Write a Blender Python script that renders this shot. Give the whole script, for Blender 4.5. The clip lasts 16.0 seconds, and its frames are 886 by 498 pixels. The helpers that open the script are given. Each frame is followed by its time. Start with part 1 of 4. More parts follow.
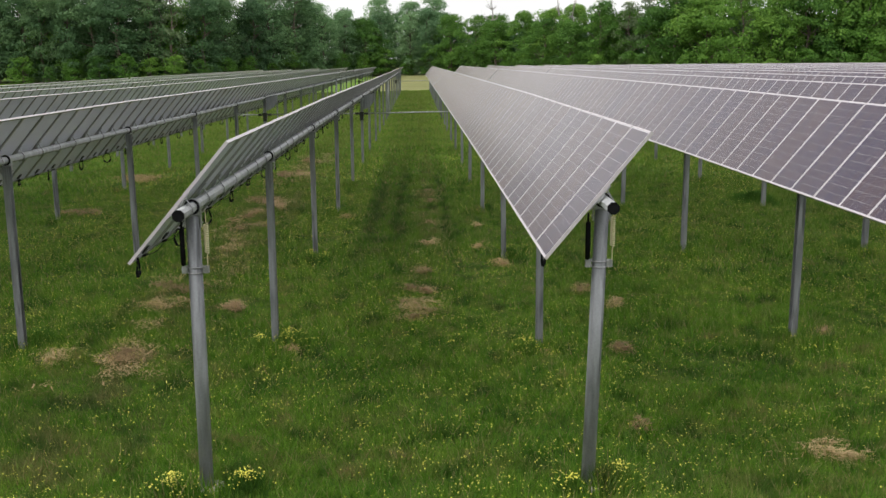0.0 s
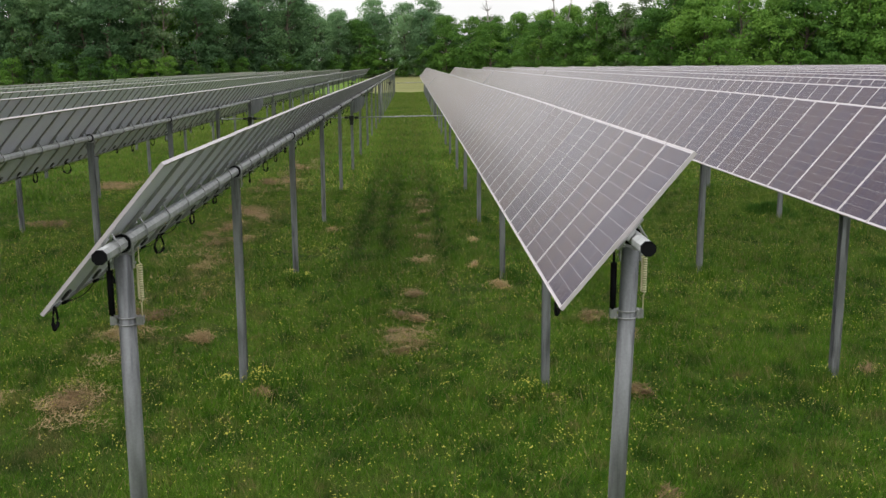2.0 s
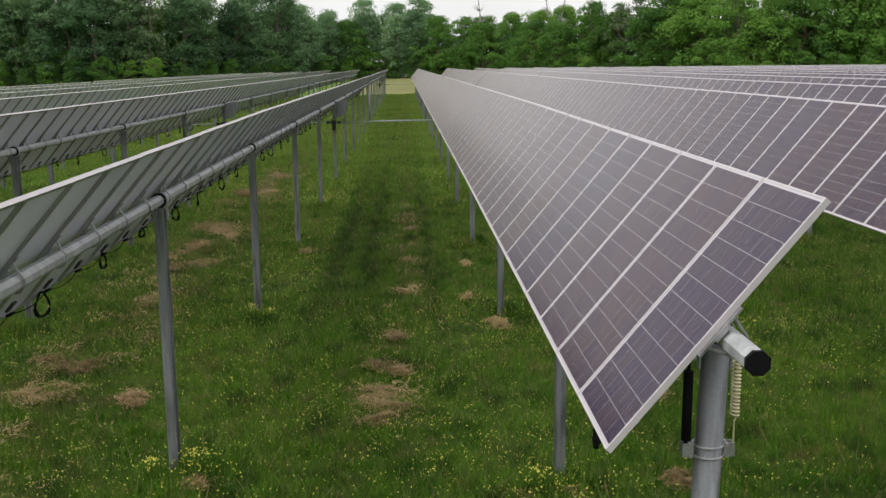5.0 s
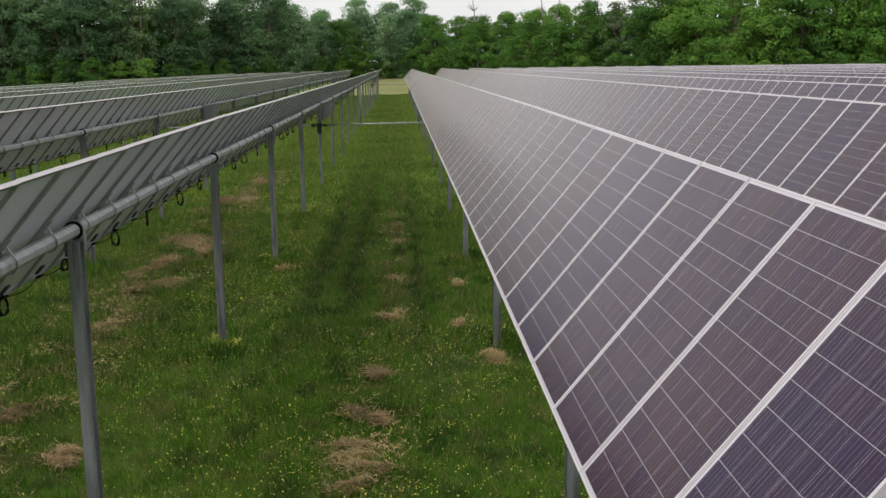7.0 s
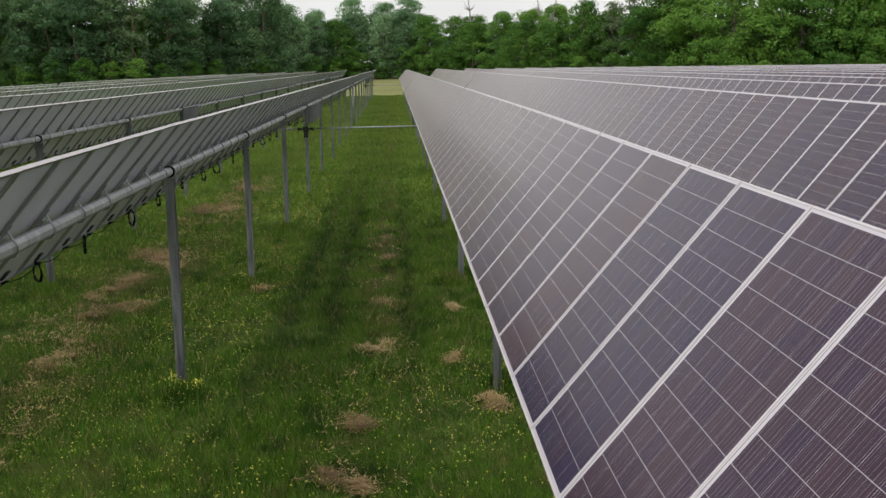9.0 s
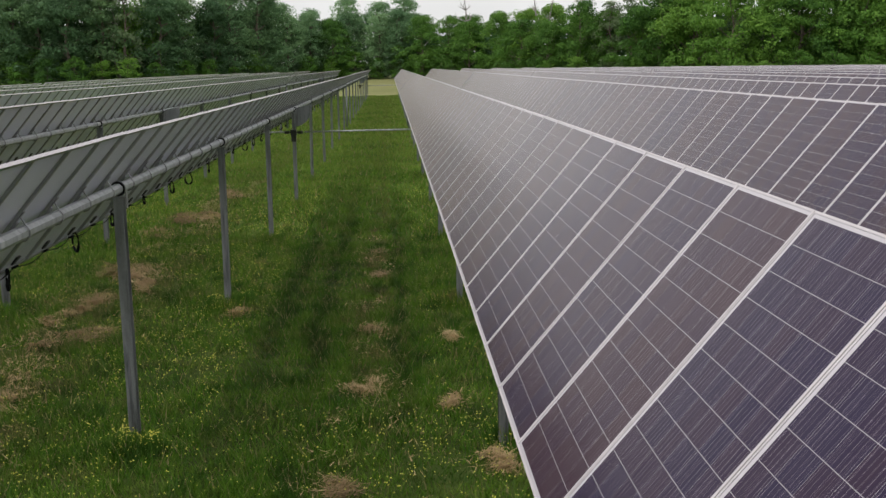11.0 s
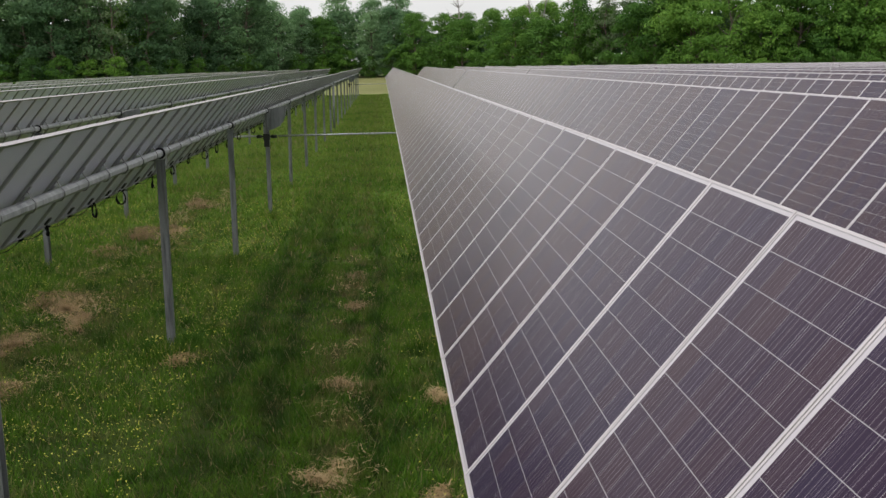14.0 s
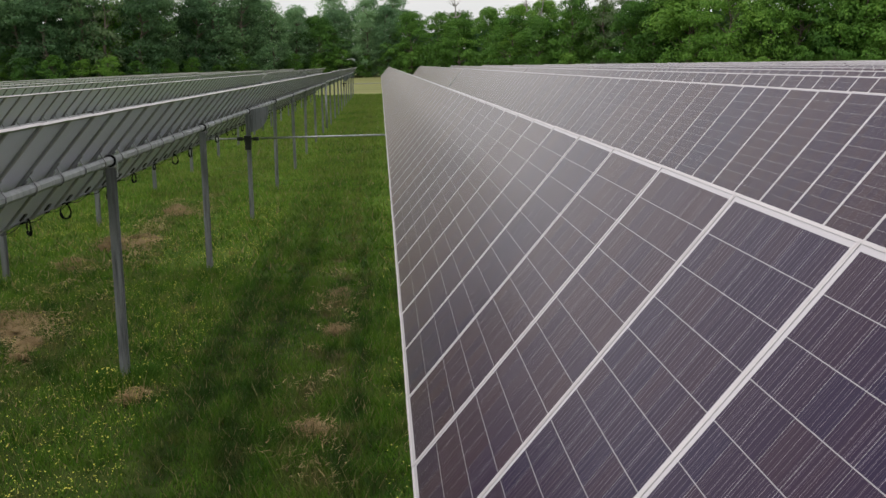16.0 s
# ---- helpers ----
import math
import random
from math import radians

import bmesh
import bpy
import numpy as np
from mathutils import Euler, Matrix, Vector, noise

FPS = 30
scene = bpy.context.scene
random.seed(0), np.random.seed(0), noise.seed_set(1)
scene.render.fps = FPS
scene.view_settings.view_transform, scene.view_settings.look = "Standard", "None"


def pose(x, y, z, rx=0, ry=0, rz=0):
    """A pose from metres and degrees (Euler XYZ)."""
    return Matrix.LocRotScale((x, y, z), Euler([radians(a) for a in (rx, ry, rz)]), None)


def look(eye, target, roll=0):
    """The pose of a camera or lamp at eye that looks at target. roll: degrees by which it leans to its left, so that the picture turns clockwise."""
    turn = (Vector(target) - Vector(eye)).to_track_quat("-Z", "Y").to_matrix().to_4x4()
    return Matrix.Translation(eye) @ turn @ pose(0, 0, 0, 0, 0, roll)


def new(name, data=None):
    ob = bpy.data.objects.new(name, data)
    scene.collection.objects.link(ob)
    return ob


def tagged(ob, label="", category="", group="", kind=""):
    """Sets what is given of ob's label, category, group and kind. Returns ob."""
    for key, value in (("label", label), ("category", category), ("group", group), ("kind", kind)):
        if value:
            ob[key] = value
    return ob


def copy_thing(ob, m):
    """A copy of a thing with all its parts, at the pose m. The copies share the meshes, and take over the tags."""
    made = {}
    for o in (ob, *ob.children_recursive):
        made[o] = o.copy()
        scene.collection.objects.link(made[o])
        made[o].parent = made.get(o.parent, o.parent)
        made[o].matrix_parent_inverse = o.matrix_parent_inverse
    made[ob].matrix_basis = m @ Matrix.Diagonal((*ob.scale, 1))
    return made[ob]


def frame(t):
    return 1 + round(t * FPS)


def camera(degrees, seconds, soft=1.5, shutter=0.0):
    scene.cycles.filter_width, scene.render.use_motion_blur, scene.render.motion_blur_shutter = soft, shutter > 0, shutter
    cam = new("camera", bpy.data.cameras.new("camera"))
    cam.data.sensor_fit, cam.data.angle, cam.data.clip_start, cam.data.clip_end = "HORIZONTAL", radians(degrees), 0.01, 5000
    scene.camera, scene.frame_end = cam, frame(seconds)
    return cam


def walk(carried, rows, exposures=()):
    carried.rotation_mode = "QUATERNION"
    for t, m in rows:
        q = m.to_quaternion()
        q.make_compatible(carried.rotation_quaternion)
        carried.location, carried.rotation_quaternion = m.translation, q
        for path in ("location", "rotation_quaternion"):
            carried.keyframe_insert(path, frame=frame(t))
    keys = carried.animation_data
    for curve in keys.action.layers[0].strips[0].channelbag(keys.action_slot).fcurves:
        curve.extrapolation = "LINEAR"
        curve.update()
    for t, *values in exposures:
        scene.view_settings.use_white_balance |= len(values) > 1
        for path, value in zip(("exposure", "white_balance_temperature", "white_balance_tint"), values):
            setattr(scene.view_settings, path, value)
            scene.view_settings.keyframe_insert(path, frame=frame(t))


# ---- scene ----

# ---- camera ----
cam = camera(48.17, 16.0)
# seconds, x, y, z, yaw, pitch, lean
PATH = [
    (0, -2.255, -12.318, 5.345, -1.418, -10.955, 0.423),
    (0.5, -2.226, -11.724, 5.346, -1.497, -10.927, 0.392),
    (1, -2.199, -11.118, 5.345, -1.575, -10.905, 0.370),
    (1.5, -2.173, -10.504, 5.342, -1.651, -10.886, 0.359),
    (2, -2.148, -9.887, 5.336, -1.724, -10.870, 0.355),
    (2.5, -2.121, -9.267, 5.328, -1.795, -10.854, 0.360),
    (3, -2.091, -8.647, 5.318, -1.864, -10.840, 0.372),
    (3.5, -2.056, -8.034, 5.306, -1.932, -10.825, 0.393),
    (4, -2.016, -7.428, 5.294, -2.000, -10.814, 0.420),
    (4.5, -1.971, -6.820, 5.282, -2.069, -10.806, 0.452),
    (5, -1.921, -6.206, 5.268, -2.140, -10.803, 0.486),
    (5.5, -1.867, -5.588, 5.255, -2.213, -10.802, 0.519),
    (6, -1.812, -4.967, 5.241, -2.287, -10.802, 0.549),
    (6.5, -1.758, -4.348, 5.229, -2.361, -10.800, 0.573),
    (7, -1.705, -3.734, 5.217, -2.432, -10.796, 0.591),
    (7.5, -1.655, -3.122, 5.207, -2.500, -10.790, 0.602),
    (8, -1.608, -2.511, 5.198, -2.562, -10.782, 0.606),
    (8.5, -1.568, -1.903, 5.190, -2.620, -10.774, 0.602),
    (9, -1.534, -1.301, 5.183, -2.678, -10.768, 0.589),
    (9.5, -1.509, -0.711, 5.177, -2.737, -10.764, 0.568),
    (10, -1.488, -0.131, 5.173, -2.800, -10.764, 0.544),
    (10.5, -1.467, 0.445, 5.168, -2.867, -10.767, 0.522),
    (11, -1.443, 1.024, 5.161, -2.938, -10.773, 0.506),
    (11.5, -1.410, 1.612, 5.151, -3.009, -10.783, 0.501),
    (12, -1.367, 2.213, 5.138, -3.080, -10.795, 0.507),
    (12.5, -1.313, 2.827, 5.123, -3.147, -10.810, 0.525),
    (13, -1.251, 3.451, 5.107, -3.207, -10.827, 0.549),
    (13.5, -1.184, 4.079, 5.090, -3.260, -10.844, 0.576),
    (14, -1.117, 4.704, 5.073, -3.309, -10.858, 0.598),
    (14.5, -1.051, 5.317, 5.055, -3.357, -10.871, 0.616),
    (15, -0.988, 5.891, 5.036, -3.401, -10.881, 0.632),
    (15.5, -0.923, 6.390, 5.014, -3.436, -10.887, 0.652),
    (16, -0.856, 6.796, 4.990, -3.456, -10.887, 0.682),
]


def cam_pose(x, y, z, yaw, pitch, lean):
    a, b = radians(yaw), radians(pitch)
    way = Vector((-math.sin(a) * math.cos(b), math.cos(a) * math.cos(b), math.sin(b)))
    eye = Vector((x, y, z))
    return look(eye, eye + way, -lean)


walk(cam, [(r[0], cam_pose(*r[1:])) for r in PATH], exposures=[(0, 0.49), (7, 0.23), (16, 0.15)])

# ---- light: a pale overcast sky with a weak, very soft sun ----
world = bpy.data.worlds.new("overcast_sky")
scene.world = world
world.use_nodes = True
wn, wl = world.node_tree.nodes, world.node_tree.links
SUN_EL, SUN_AZ = 54.0, 258.0
sky = wn.new("ShaderNodeTexSky")
sky.sky_type = "NISHITA"
sky.sun_disc = False
sky.sun_elevation, sky.sun_rotation = radians(SUN_EL), radians(SUN_AZ)
sky.air_density, sky.dust_density, sky.ozone_density = 1.0, 4.0, 1.0
grey = wn.new("ShaderNodeHueSaturation")
grey.inputs["Saturation"].default_value = 0.12
cloud_coord = wn.new("ShaderNodeTexCoord")
cloud = wn.new("ShaderNodeTexNoise")
cloud.inputs["Scale"].default_value = 2.2
cloud.inputs["Detail"].default_value = 5
cloud_map = wn.new("ShaderNodeMapRange")
cloud_map.inputs[1].default_value, cloud_map.inputs[2].default_value = 0.3, 0.7
cloud_map.inputs[3].default_value, cloud_map.inputs[4].default_value = 0.8, 1.15
deck = wn.new("ShaderNodeMix")
deck.data_type = "RGBA"
deck.inputs["Factor"].default_value = 0.75
deck.inputs["B"].default_value = (8.0, 8.0, 7.95, 1)
shade = wn.new("ShaderNodeVectorMath")
shade.operation = "SCALE"
bg = wn["Background"]
bg.inputs["Strength"].default_value = 0.128
wl.new(sky.outputs[0], grey.inputs["Color"])
wl.new(cloud_coord.outputs["Generated"], cloud.inputs["Vector"])
wl.new(cloud.outputs["Fac"], cloud_map.inputs[0])
wl.new(grey.outputs[0], deck.inputs["A"])
wl.new(deck.outputs["Result"], shade.inputs[0])
wl.new(cloud_map.outputs[0], shade.inputs["Scale"])
wl.new(shade.outputs[0], bg.inputs["Color"])

sun = new("sun", bpy.data.lights.new("sun", "SUN"))
sun.data.energy, sun.data.angle, sun.data.color = 1.1, radians(40), (1.0, 0.96, 0.9)
az, el = radians(SUN_AZ), radians(SUN_EL)
sun.matrix_world = look((0, 0, 60), Vector((0, 0, 60)) - 50 * Vector((math.sin(az) * math.cos(el), math.cos(az) * math.cos(el), math.sin(el))))


# ---- materials ----
class Nodes:
    """A small wrapper that adds nodes to one material."""

    def __init__(self, name):
        self.mat = bpy.data.materials.new(name)
        self.mat.use_nodes = True
        self.n, self.l = self.mat.node_tree.nodes, self.mat.node_tree.links
        self.bsdf = self.n["Principled BSDF"]
        self.out = self.n["Material Output"]

    def put(self, socket, value):
        if isinstance(value, bpy.types.NodeSocket):
            self.l.new(value, socket)
        else:
            socket.default_value = value

    def math(self, op, a, b=0.0, c=0.0):
        m = self.n.new("ShaderNodeMath")
        m.operation = op
        for i, v in enumerate((a, b, c)):
            self.put(m.inputs[i], v)
        return m.outputs[0]

    def noise(self, scale, detail=4.0, vec=None, rough=0.55):
        t = self.n.new("ShaderNodeTexNoise")
        t.inputs["Scale"].default_value, t.inputs["Detail"].default_value, t.inputs["Roughness"].default_value = scale, detail, rough
        if vec is not None:
            self.l.new(vec, t.inputs["Vector"])
        return t.outputs["Fac"]

    def coord(self, which="Object"):
        return self.n.new("ShaderNodeTexCoord").outputs[which]

    def position(self):
        return self.n.new("ShaderNodeNewGeometry").outputs["Position"]

    def scaled(self, vec, s):
        m = self.n.new("ShaderNodeMapping")
        m.inputs["Scale"].default_value = s
        self.l.new(vec, m.inputs["Vector"])
        return m.outputs[0]

    def ramp(self, fac, stops):
        r = self.n.new("ShaderNodeValToRGB")
        e = r.color_ramp.elements
        while len(e) < len(stops):
            e.new(0.5)
        for el_, (pos, col) in zip(e, stops):
            el_.position, el_.color = pos, (*col, 1)
        self.put(r.inputs[0], fac)
        return r.outputs[0]

    def mix(self, fac, a, b):
        m = self.n.new("ShaderNodeMix")
        m.data_type = "RGBA"
        self.put(m.inputs["Factor"], fac)
        for key, v in (("A", a), ("B", b)):
            self.put(m.inputs[key], v if isinstance(v, bpy.types.NodeSocket) else (*v, 1))
        return m.outputs["Result"]

    def remap(self, v, a, b, c=0.0, d=1.0):
        m = self.n.new("ShaderNodeMapRange")
        for i, x in enumerate((v, a, b, c, d)):
            self.put(m.inputs[i], x)
        return m.outputs[0]

    def bump(self, height, strength, distance=0.01):
        b = self.n.new("ShaderNodeBump")
        b.inputs["Strength"].default_value, b.inputs["Distance"].default_value = strength, distance
        self.l.new(height, b.inputs["Height"])
        self.l.new(b.outputs[0], self.bsdf.inputs["Normal"])

    def set(self, **kw):
        for k, v in kw.items():
            self.put(self.bsdf.inputs[k.replace("_", " ")], v if not isinstance(v, tuple) else (*v, 1))
        return self.mat


def galvanized(name, dark, light, rough=0.5, streak=0.5):
    m = Nodes(name)
    pos = m.position()
    spangle = m.noise(38, 3, pos)
    runs = m.noise(1.0, 5, m.scaled(pos, (9, 9, 1.1)))
    f = m.math("ADD", m.math("MULTIPLY", spangle, 0.35), m.math("MULTIPLY", m.remap(runs, 0.32, 0.68), 0.65))
    col = m.ramp(f, [(0.12, dark), (0.55, tuple((a + b) / 2 for a, b in zip(dark, light))), (0.9, light)])
    stain = m.remap(m.noise(1.0, 5, m.scaled(pos, (7, 7, 0.55)), 0.6), 0.54, 0.66, 0.0, streak)
    col = m.mix(stain, col, (0.055, 0.057, 0.062))
    m.bump(spangle, 0.15, 0.003)
    return m.set(Base_Color=col, Metallic=0.55, Roughness=m.remap(runs, 0.3, 0.7, rough - 0.1, rough + 0.15))


def plain(name, col, rough, metal=0.0, var=0.15, scale=8.0, spec=0.5):
    m = Nodes(name)
    n = m.noise(scale, 5, m.position())
    c = m.ramp(n, [(0.3, tuple(v * (1 - var) for v in col)), (0.7, tuple(min(1, v * (1 + var)) for v in col))])
    m.bump(m.noise(scale * 14, 2, m.position()), 0.1, 0.002)
    return m.set(Base_Color=c, Roughness=rough, Metallic=metal, Specular_IOR_Level=spec)


def photovoltaic():
    """Glazed polycrystalline cells, 12 x 6, with white joints, thin busbars and a film of dust."""
    m = Nodes("photovoltaic_glass")
    uv = m.n.new("ShaderNodeUVMap").outputs[0]
    sep = m.n.new("ShaderNodeSeparateXYZ")
    m.l.new(uv, sep.inputs[0])
    pitch = 0.1578
    u = m.math("DIVIDE", m.math("SUBTRACT", sep.outputs[0], 0.033), pitch)
    v = m.math("DIVIDE", m.math("SUBTRACT", sep.outputs[1], 0.0226), pitch)

    def line(x, half):
        d = m.math("ABSOLUTE", m.math("SUBTRACT", m.math("FRACT", m.math("ADD", x, 0.5)), 0.5))
        return m.math("LESS_THAN", d, half)

    def inside(x, n):
        return m.math("MULTIPLY", m.math("GREATER_THAN", x, 0.0), m.math("LESS_THAN", x, n))

    cell = m.math("MULTIPLY", inside(u, 12.0), inside(v, 6.0))
    across, along = line(u, 0.011), line(v, 0.006)
    def line_random(n, salt):
        """A random strength for each thin line, per cell and panel."""
        c = m.n.new("ShaderNodeCombineXYZ")
        m.l.new(m.math("FLOOR", m.math("MULTIPLY", v, n)), c.inputs[0])
        m.l.new(m.math("FLOOR", u), c.inputs[1])
        m.l.new(m.math("ADD", m.math("MULTIPLY", info.outputs["Random"], 57.0), salt), c.inputs[2])
        r = m.n.new("ShaderNodeTexWhiteNoise")
        m.l.new(c.outputs[0], r.inputs["Vector"])
        return r.outputs["Value"]

    info = m.n.new("ShaderNodeObjectInfo")
    bars = m.math("MULTIPLY", line(m.math("ADD", m.math("MULTIPLY", v, 5.0), 0.5), 0.021), m.remap(line_random(5.0, 1.0), 0.0, 1.0, 0.35, 0.95))
    wires = m.math("MULTIPLY", line(m.math("ADD", m.math("MULTIPLY", v, 20.0), 0.5), 0.07), m.math("POWER", line_random(20.0, 9.0), 2.2))
    comb = m.n.new("ShaderNodeCombineXYZ")
    m.l.new(m.math("FLOOR", u), comb.inputs[0])
    m.l.new(m.math("FLOOR", v), comb.inputs[1])
    m.l.new(m.math("MULTIPLY", info.outputs["Random"], 91.0), comb.inputs[2])
    rnd = m.n.new("ShaderNodeTexWhiteNoise")
    m.l.new(comb.outputs[0], rnd.inputs["Vector"])
    wave = m.noise(3.0, 3, m.scaled(uv, (0.4, 7.0, 1.0)))
    tone = m.math("ADD", m.math("MULTIPLY", rnd.outputs["Value"], 0.35), m.math("ADD", m.math("MULTIPLY", wave, 0.4), m.math("MULTIPLY", info.outputs["Random"], 0.45)))
    silicon = m.ramp(tone, [(0.1, (0.006, 0.003, 0.034)), (0.5, (0.016, 0.005, 0.028)), (0.9, (0.032, 0.012, 0.024))])
    col = m.mix(m.math("MULTIPLY", wires, 0.45), silicon, (0.30, 0.25, 0.32))
    col = m.mix(m.math("MULTIPLY", bars, 0.68), col, (0.42, 0.36, 0.43))
    col = m.mix(m.math("MULTIPLY", along, 0.75), col, (0.38, 0.36, 0.39))
    col = m.mix(m.math("MULTIPLY", across, 0.7), col, (0.40, 0.38, 0.41))
    col = m.mix(cell, (0.48, 0.45, 0.49), col)
    dust = m.remap(m.noise(0.8, 3, m.position()), 0.35, 0.75, 0.004, 0.02)
    col = m.mix(dust, col, (0.42, 0.38, 0.36))
    return m.set(Base_Color=col, Roughness=m.remap(dust, 0.004, 0.02, 0.21, 0.27), IOR=1.23, Specular_Tint=(1.0, 0.82, 0.75), Coat_Weight=0.34, Coat_IOR=1.2, Coat_Roughness=0.45, Sheen_Weight=0.46, Sheen_Roughness=0.21, Sheen_Tint=(1.0, 0.83, 0.70))


def foliage(name, dark, mid, light, trans=0.25, patch=0.25):
    m = Nodes(name)
    isl = m.n.new("ShaderNodeNewGeometry").outputs["Random Per Island"]
    info = m.n.new("ShaderNodeObjectInfo").outputs["Random"]
    big = m.noise(patch, 3, m.position())
    f = m.math("ADD", m.math("MULTIPLY", isl, 0.3), m.math("ADD", m.math("MULTIPLY", m.remap(big, 0.3, 0.7), 0.3), m.math("MULTIPLY", info, 0.4)))
    col = m.ramp(f, [(0.1, dark), (0.5, mid), (0.95, light)])
    m.set(Base_Color=col, Roughness=0.65, Specular_IOR_Level=0.25)
    tr = m.n.new("ShaderNodeBsdfTranslucent")
    m.l.new(col, tr.inputs["Color"])
    mx = m.n.new("ShaderNodeMixShader")
    mx.inputs[0].default_value = trans
    m.l.new(m.bsdf.outputs[0], mx.inputs[1])
    m.l.new(tr.outputs[0], mx.inputs[2])
    m.l.new(mx.outputs[0], m.out.inputs["Surface"])
    return m.mat


def meadow_tint(m):
    """Dark bands down the aisle and dry patches, over the meadow."""
    pos = m.position()
    sep = m.n.new("ShaderNodeSeparateXYZ")
    m.l.new(pos, sep.inputs[0])
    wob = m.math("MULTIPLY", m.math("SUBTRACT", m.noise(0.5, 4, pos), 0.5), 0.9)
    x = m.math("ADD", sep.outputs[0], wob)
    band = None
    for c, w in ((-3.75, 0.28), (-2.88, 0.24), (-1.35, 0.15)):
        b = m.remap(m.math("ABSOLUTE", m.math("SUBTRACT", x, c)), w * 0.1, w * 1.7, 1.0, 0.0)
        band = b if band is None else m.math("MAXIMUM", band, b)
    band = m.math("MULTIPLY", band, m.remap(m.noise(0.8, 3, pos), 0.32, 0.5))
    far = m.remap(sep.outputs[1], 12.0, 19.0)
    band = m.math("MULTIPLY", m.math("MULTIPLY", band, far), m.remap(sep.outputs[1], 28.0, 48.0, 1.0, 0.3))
    worn = m.remap(m.math("ABSOLUTE", m.math("SUBTRACT", x, -1.9)), 0.1, 0.5, 1.0, 0.0)
    worn = m.math("MULTIPLY", worn, m.math("MULTIPLY", far, m.remap(m.noise(1.6, 4, pos), 0.45, 0.65)))
    beyond = m.math("MULTIPLY", m.remap(sep.outputs[1], 172.0, 178.0), m.remap(sep.outputs[0], -16.0, -10.0))
    return pos, band, worn, beyond


def grass_material():
    m = Nodes("meadow_grass")
    pos, band, worn, beyond = meadow_tint(m)
    isl = m.n.new("ShaderNodeNewGeometry").outputs["Random Per Island"]
    big = m.remap(m.noise(0.3, 4, pos), 0.3, 0.7)
    fine = m.remap(m.noise(2.6, 4, pos), 0.34, 0.66)
    tiny = m.remap(m.noise(7.5, 3, pos), 0.34, 0.66)
    f = m.math("ADD", m.math("ADD", m.math("MULTIPLY", isl, 0.30), m.math("MULTIPLY", tiny, 0.26)), m.math("ADD", m.math("MULTIPLY", big, 0.22), m.math("MULTIPLY", fine, 0.24)))
    col = m.ramp(f, [(0.1, (0.020, 0.068, 0.008)), (0.38, (0.078, 0.195, 0.014)), (0.66, (0.160, 0.295, 0.027)), (0.92, (0.31, 0.39, 0.078))])
    spot = m.n.new("ShaderNodeSeparateXYZ")
    m.l.new(pos, spot.inputs[0])
    # shade between the rows, put into the grass colour over the mid field
    row_shade = m.math("MULTIPLY", m.math("MULTIPLY", m.remap(spot.outputs[1], 9.0, 20.0, 0.0, 1.0), m.remap(spot.outputs[1], 26.0, 46.0, 1.0, 0.0)), m.remap(m.noise(0.5, 4, pos), 0.25, 0.7, 0.25, 0.65))
    col = m.mix(row_shade, col, m.mix(isl, (0.035, 0.092, 0.012), (0.125, 0.225, 0.025)))
    thin = m.math("MULTIPLY", m.remap(m.math("ABSOLUTE", m.math("ADD", spot.outputs[0], 7.5)), 0.5, 1.5, 1.0, 0.0), m.remap(m.noise(1.1, 5, pos), 0.5, 0.62))
    col = m.mix(m.math("MULTIPLY", thin, 0.6), col, (0.20, 0.15, 0.08))
    scorch = m.remap(m.noise(0.75, 5, m.scaled(pos, (1.0, 1.0, 0.3))), 0.58, 0.70, 0.0, 0.42)
    col = m.mix(scorch, col, (0.20, 0.16, 0.07))
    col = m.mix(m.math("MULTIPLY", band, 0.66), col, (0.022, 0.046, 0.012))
    col = m.mix(m.math("MULTIPLY", worn, 0.75), col, (0.17, 0.12, 0.065))
    thatch = m.math("MULTIPLY", m.remap(m.noise(1.9, 6, pos, 0.65), 0.52, 0.68), m.remap(m.noise(0.35, 3, pos), 0.35, 0.6, 0.3, 0.85))
    col = m.mix(thatch, col, (0.24, 0.185, 0.085))
    clump = m.remap(m.noise(1.3, 4, m.scaled(pos, (1.0, 0.8, 0.2))), 0.52, 0.64, 0.0, 0.7)
    col = m.mix(clump, col, (0.026, 0.075, 0.011))
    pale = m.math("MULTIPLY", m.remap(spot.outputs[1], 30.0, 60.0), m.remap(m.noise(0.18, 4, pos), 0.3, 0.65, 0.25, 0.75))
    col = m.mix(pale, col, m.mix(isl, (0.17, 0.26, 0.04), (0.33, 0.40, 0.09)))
    dead = m.math("MULTIPLY", m.math("GREATER_THAN", isl, 0.93), 0.8)
    col = m.mix(dead, col, (0.34, 0.27, 0.14))
    col = m.mix(m.math("MULTIPLY", beyond, 0.8), col, (0.20, 0.20, 0.08))
    m.set(Base_Color=col, Roughness=0.6, Specular_IOR_Level=0.25)
    tr = m.n.new("ShaderNodeBsdfTranslucent")
    m.l.new(col, tr.inputs["Color"])
    mx = m.n.new("ShaderNodeMixShader")
    mx.inputs[0].default_value = 0.4
    m.l.new(m.bsdf.outputs[0], mx.inputs[1])
    m.l.new(tr.outputs[0], mx.inputs[2])
    m.l.new(mx.outputs[0], m.out.inputs["Surface"])
    return m.mat


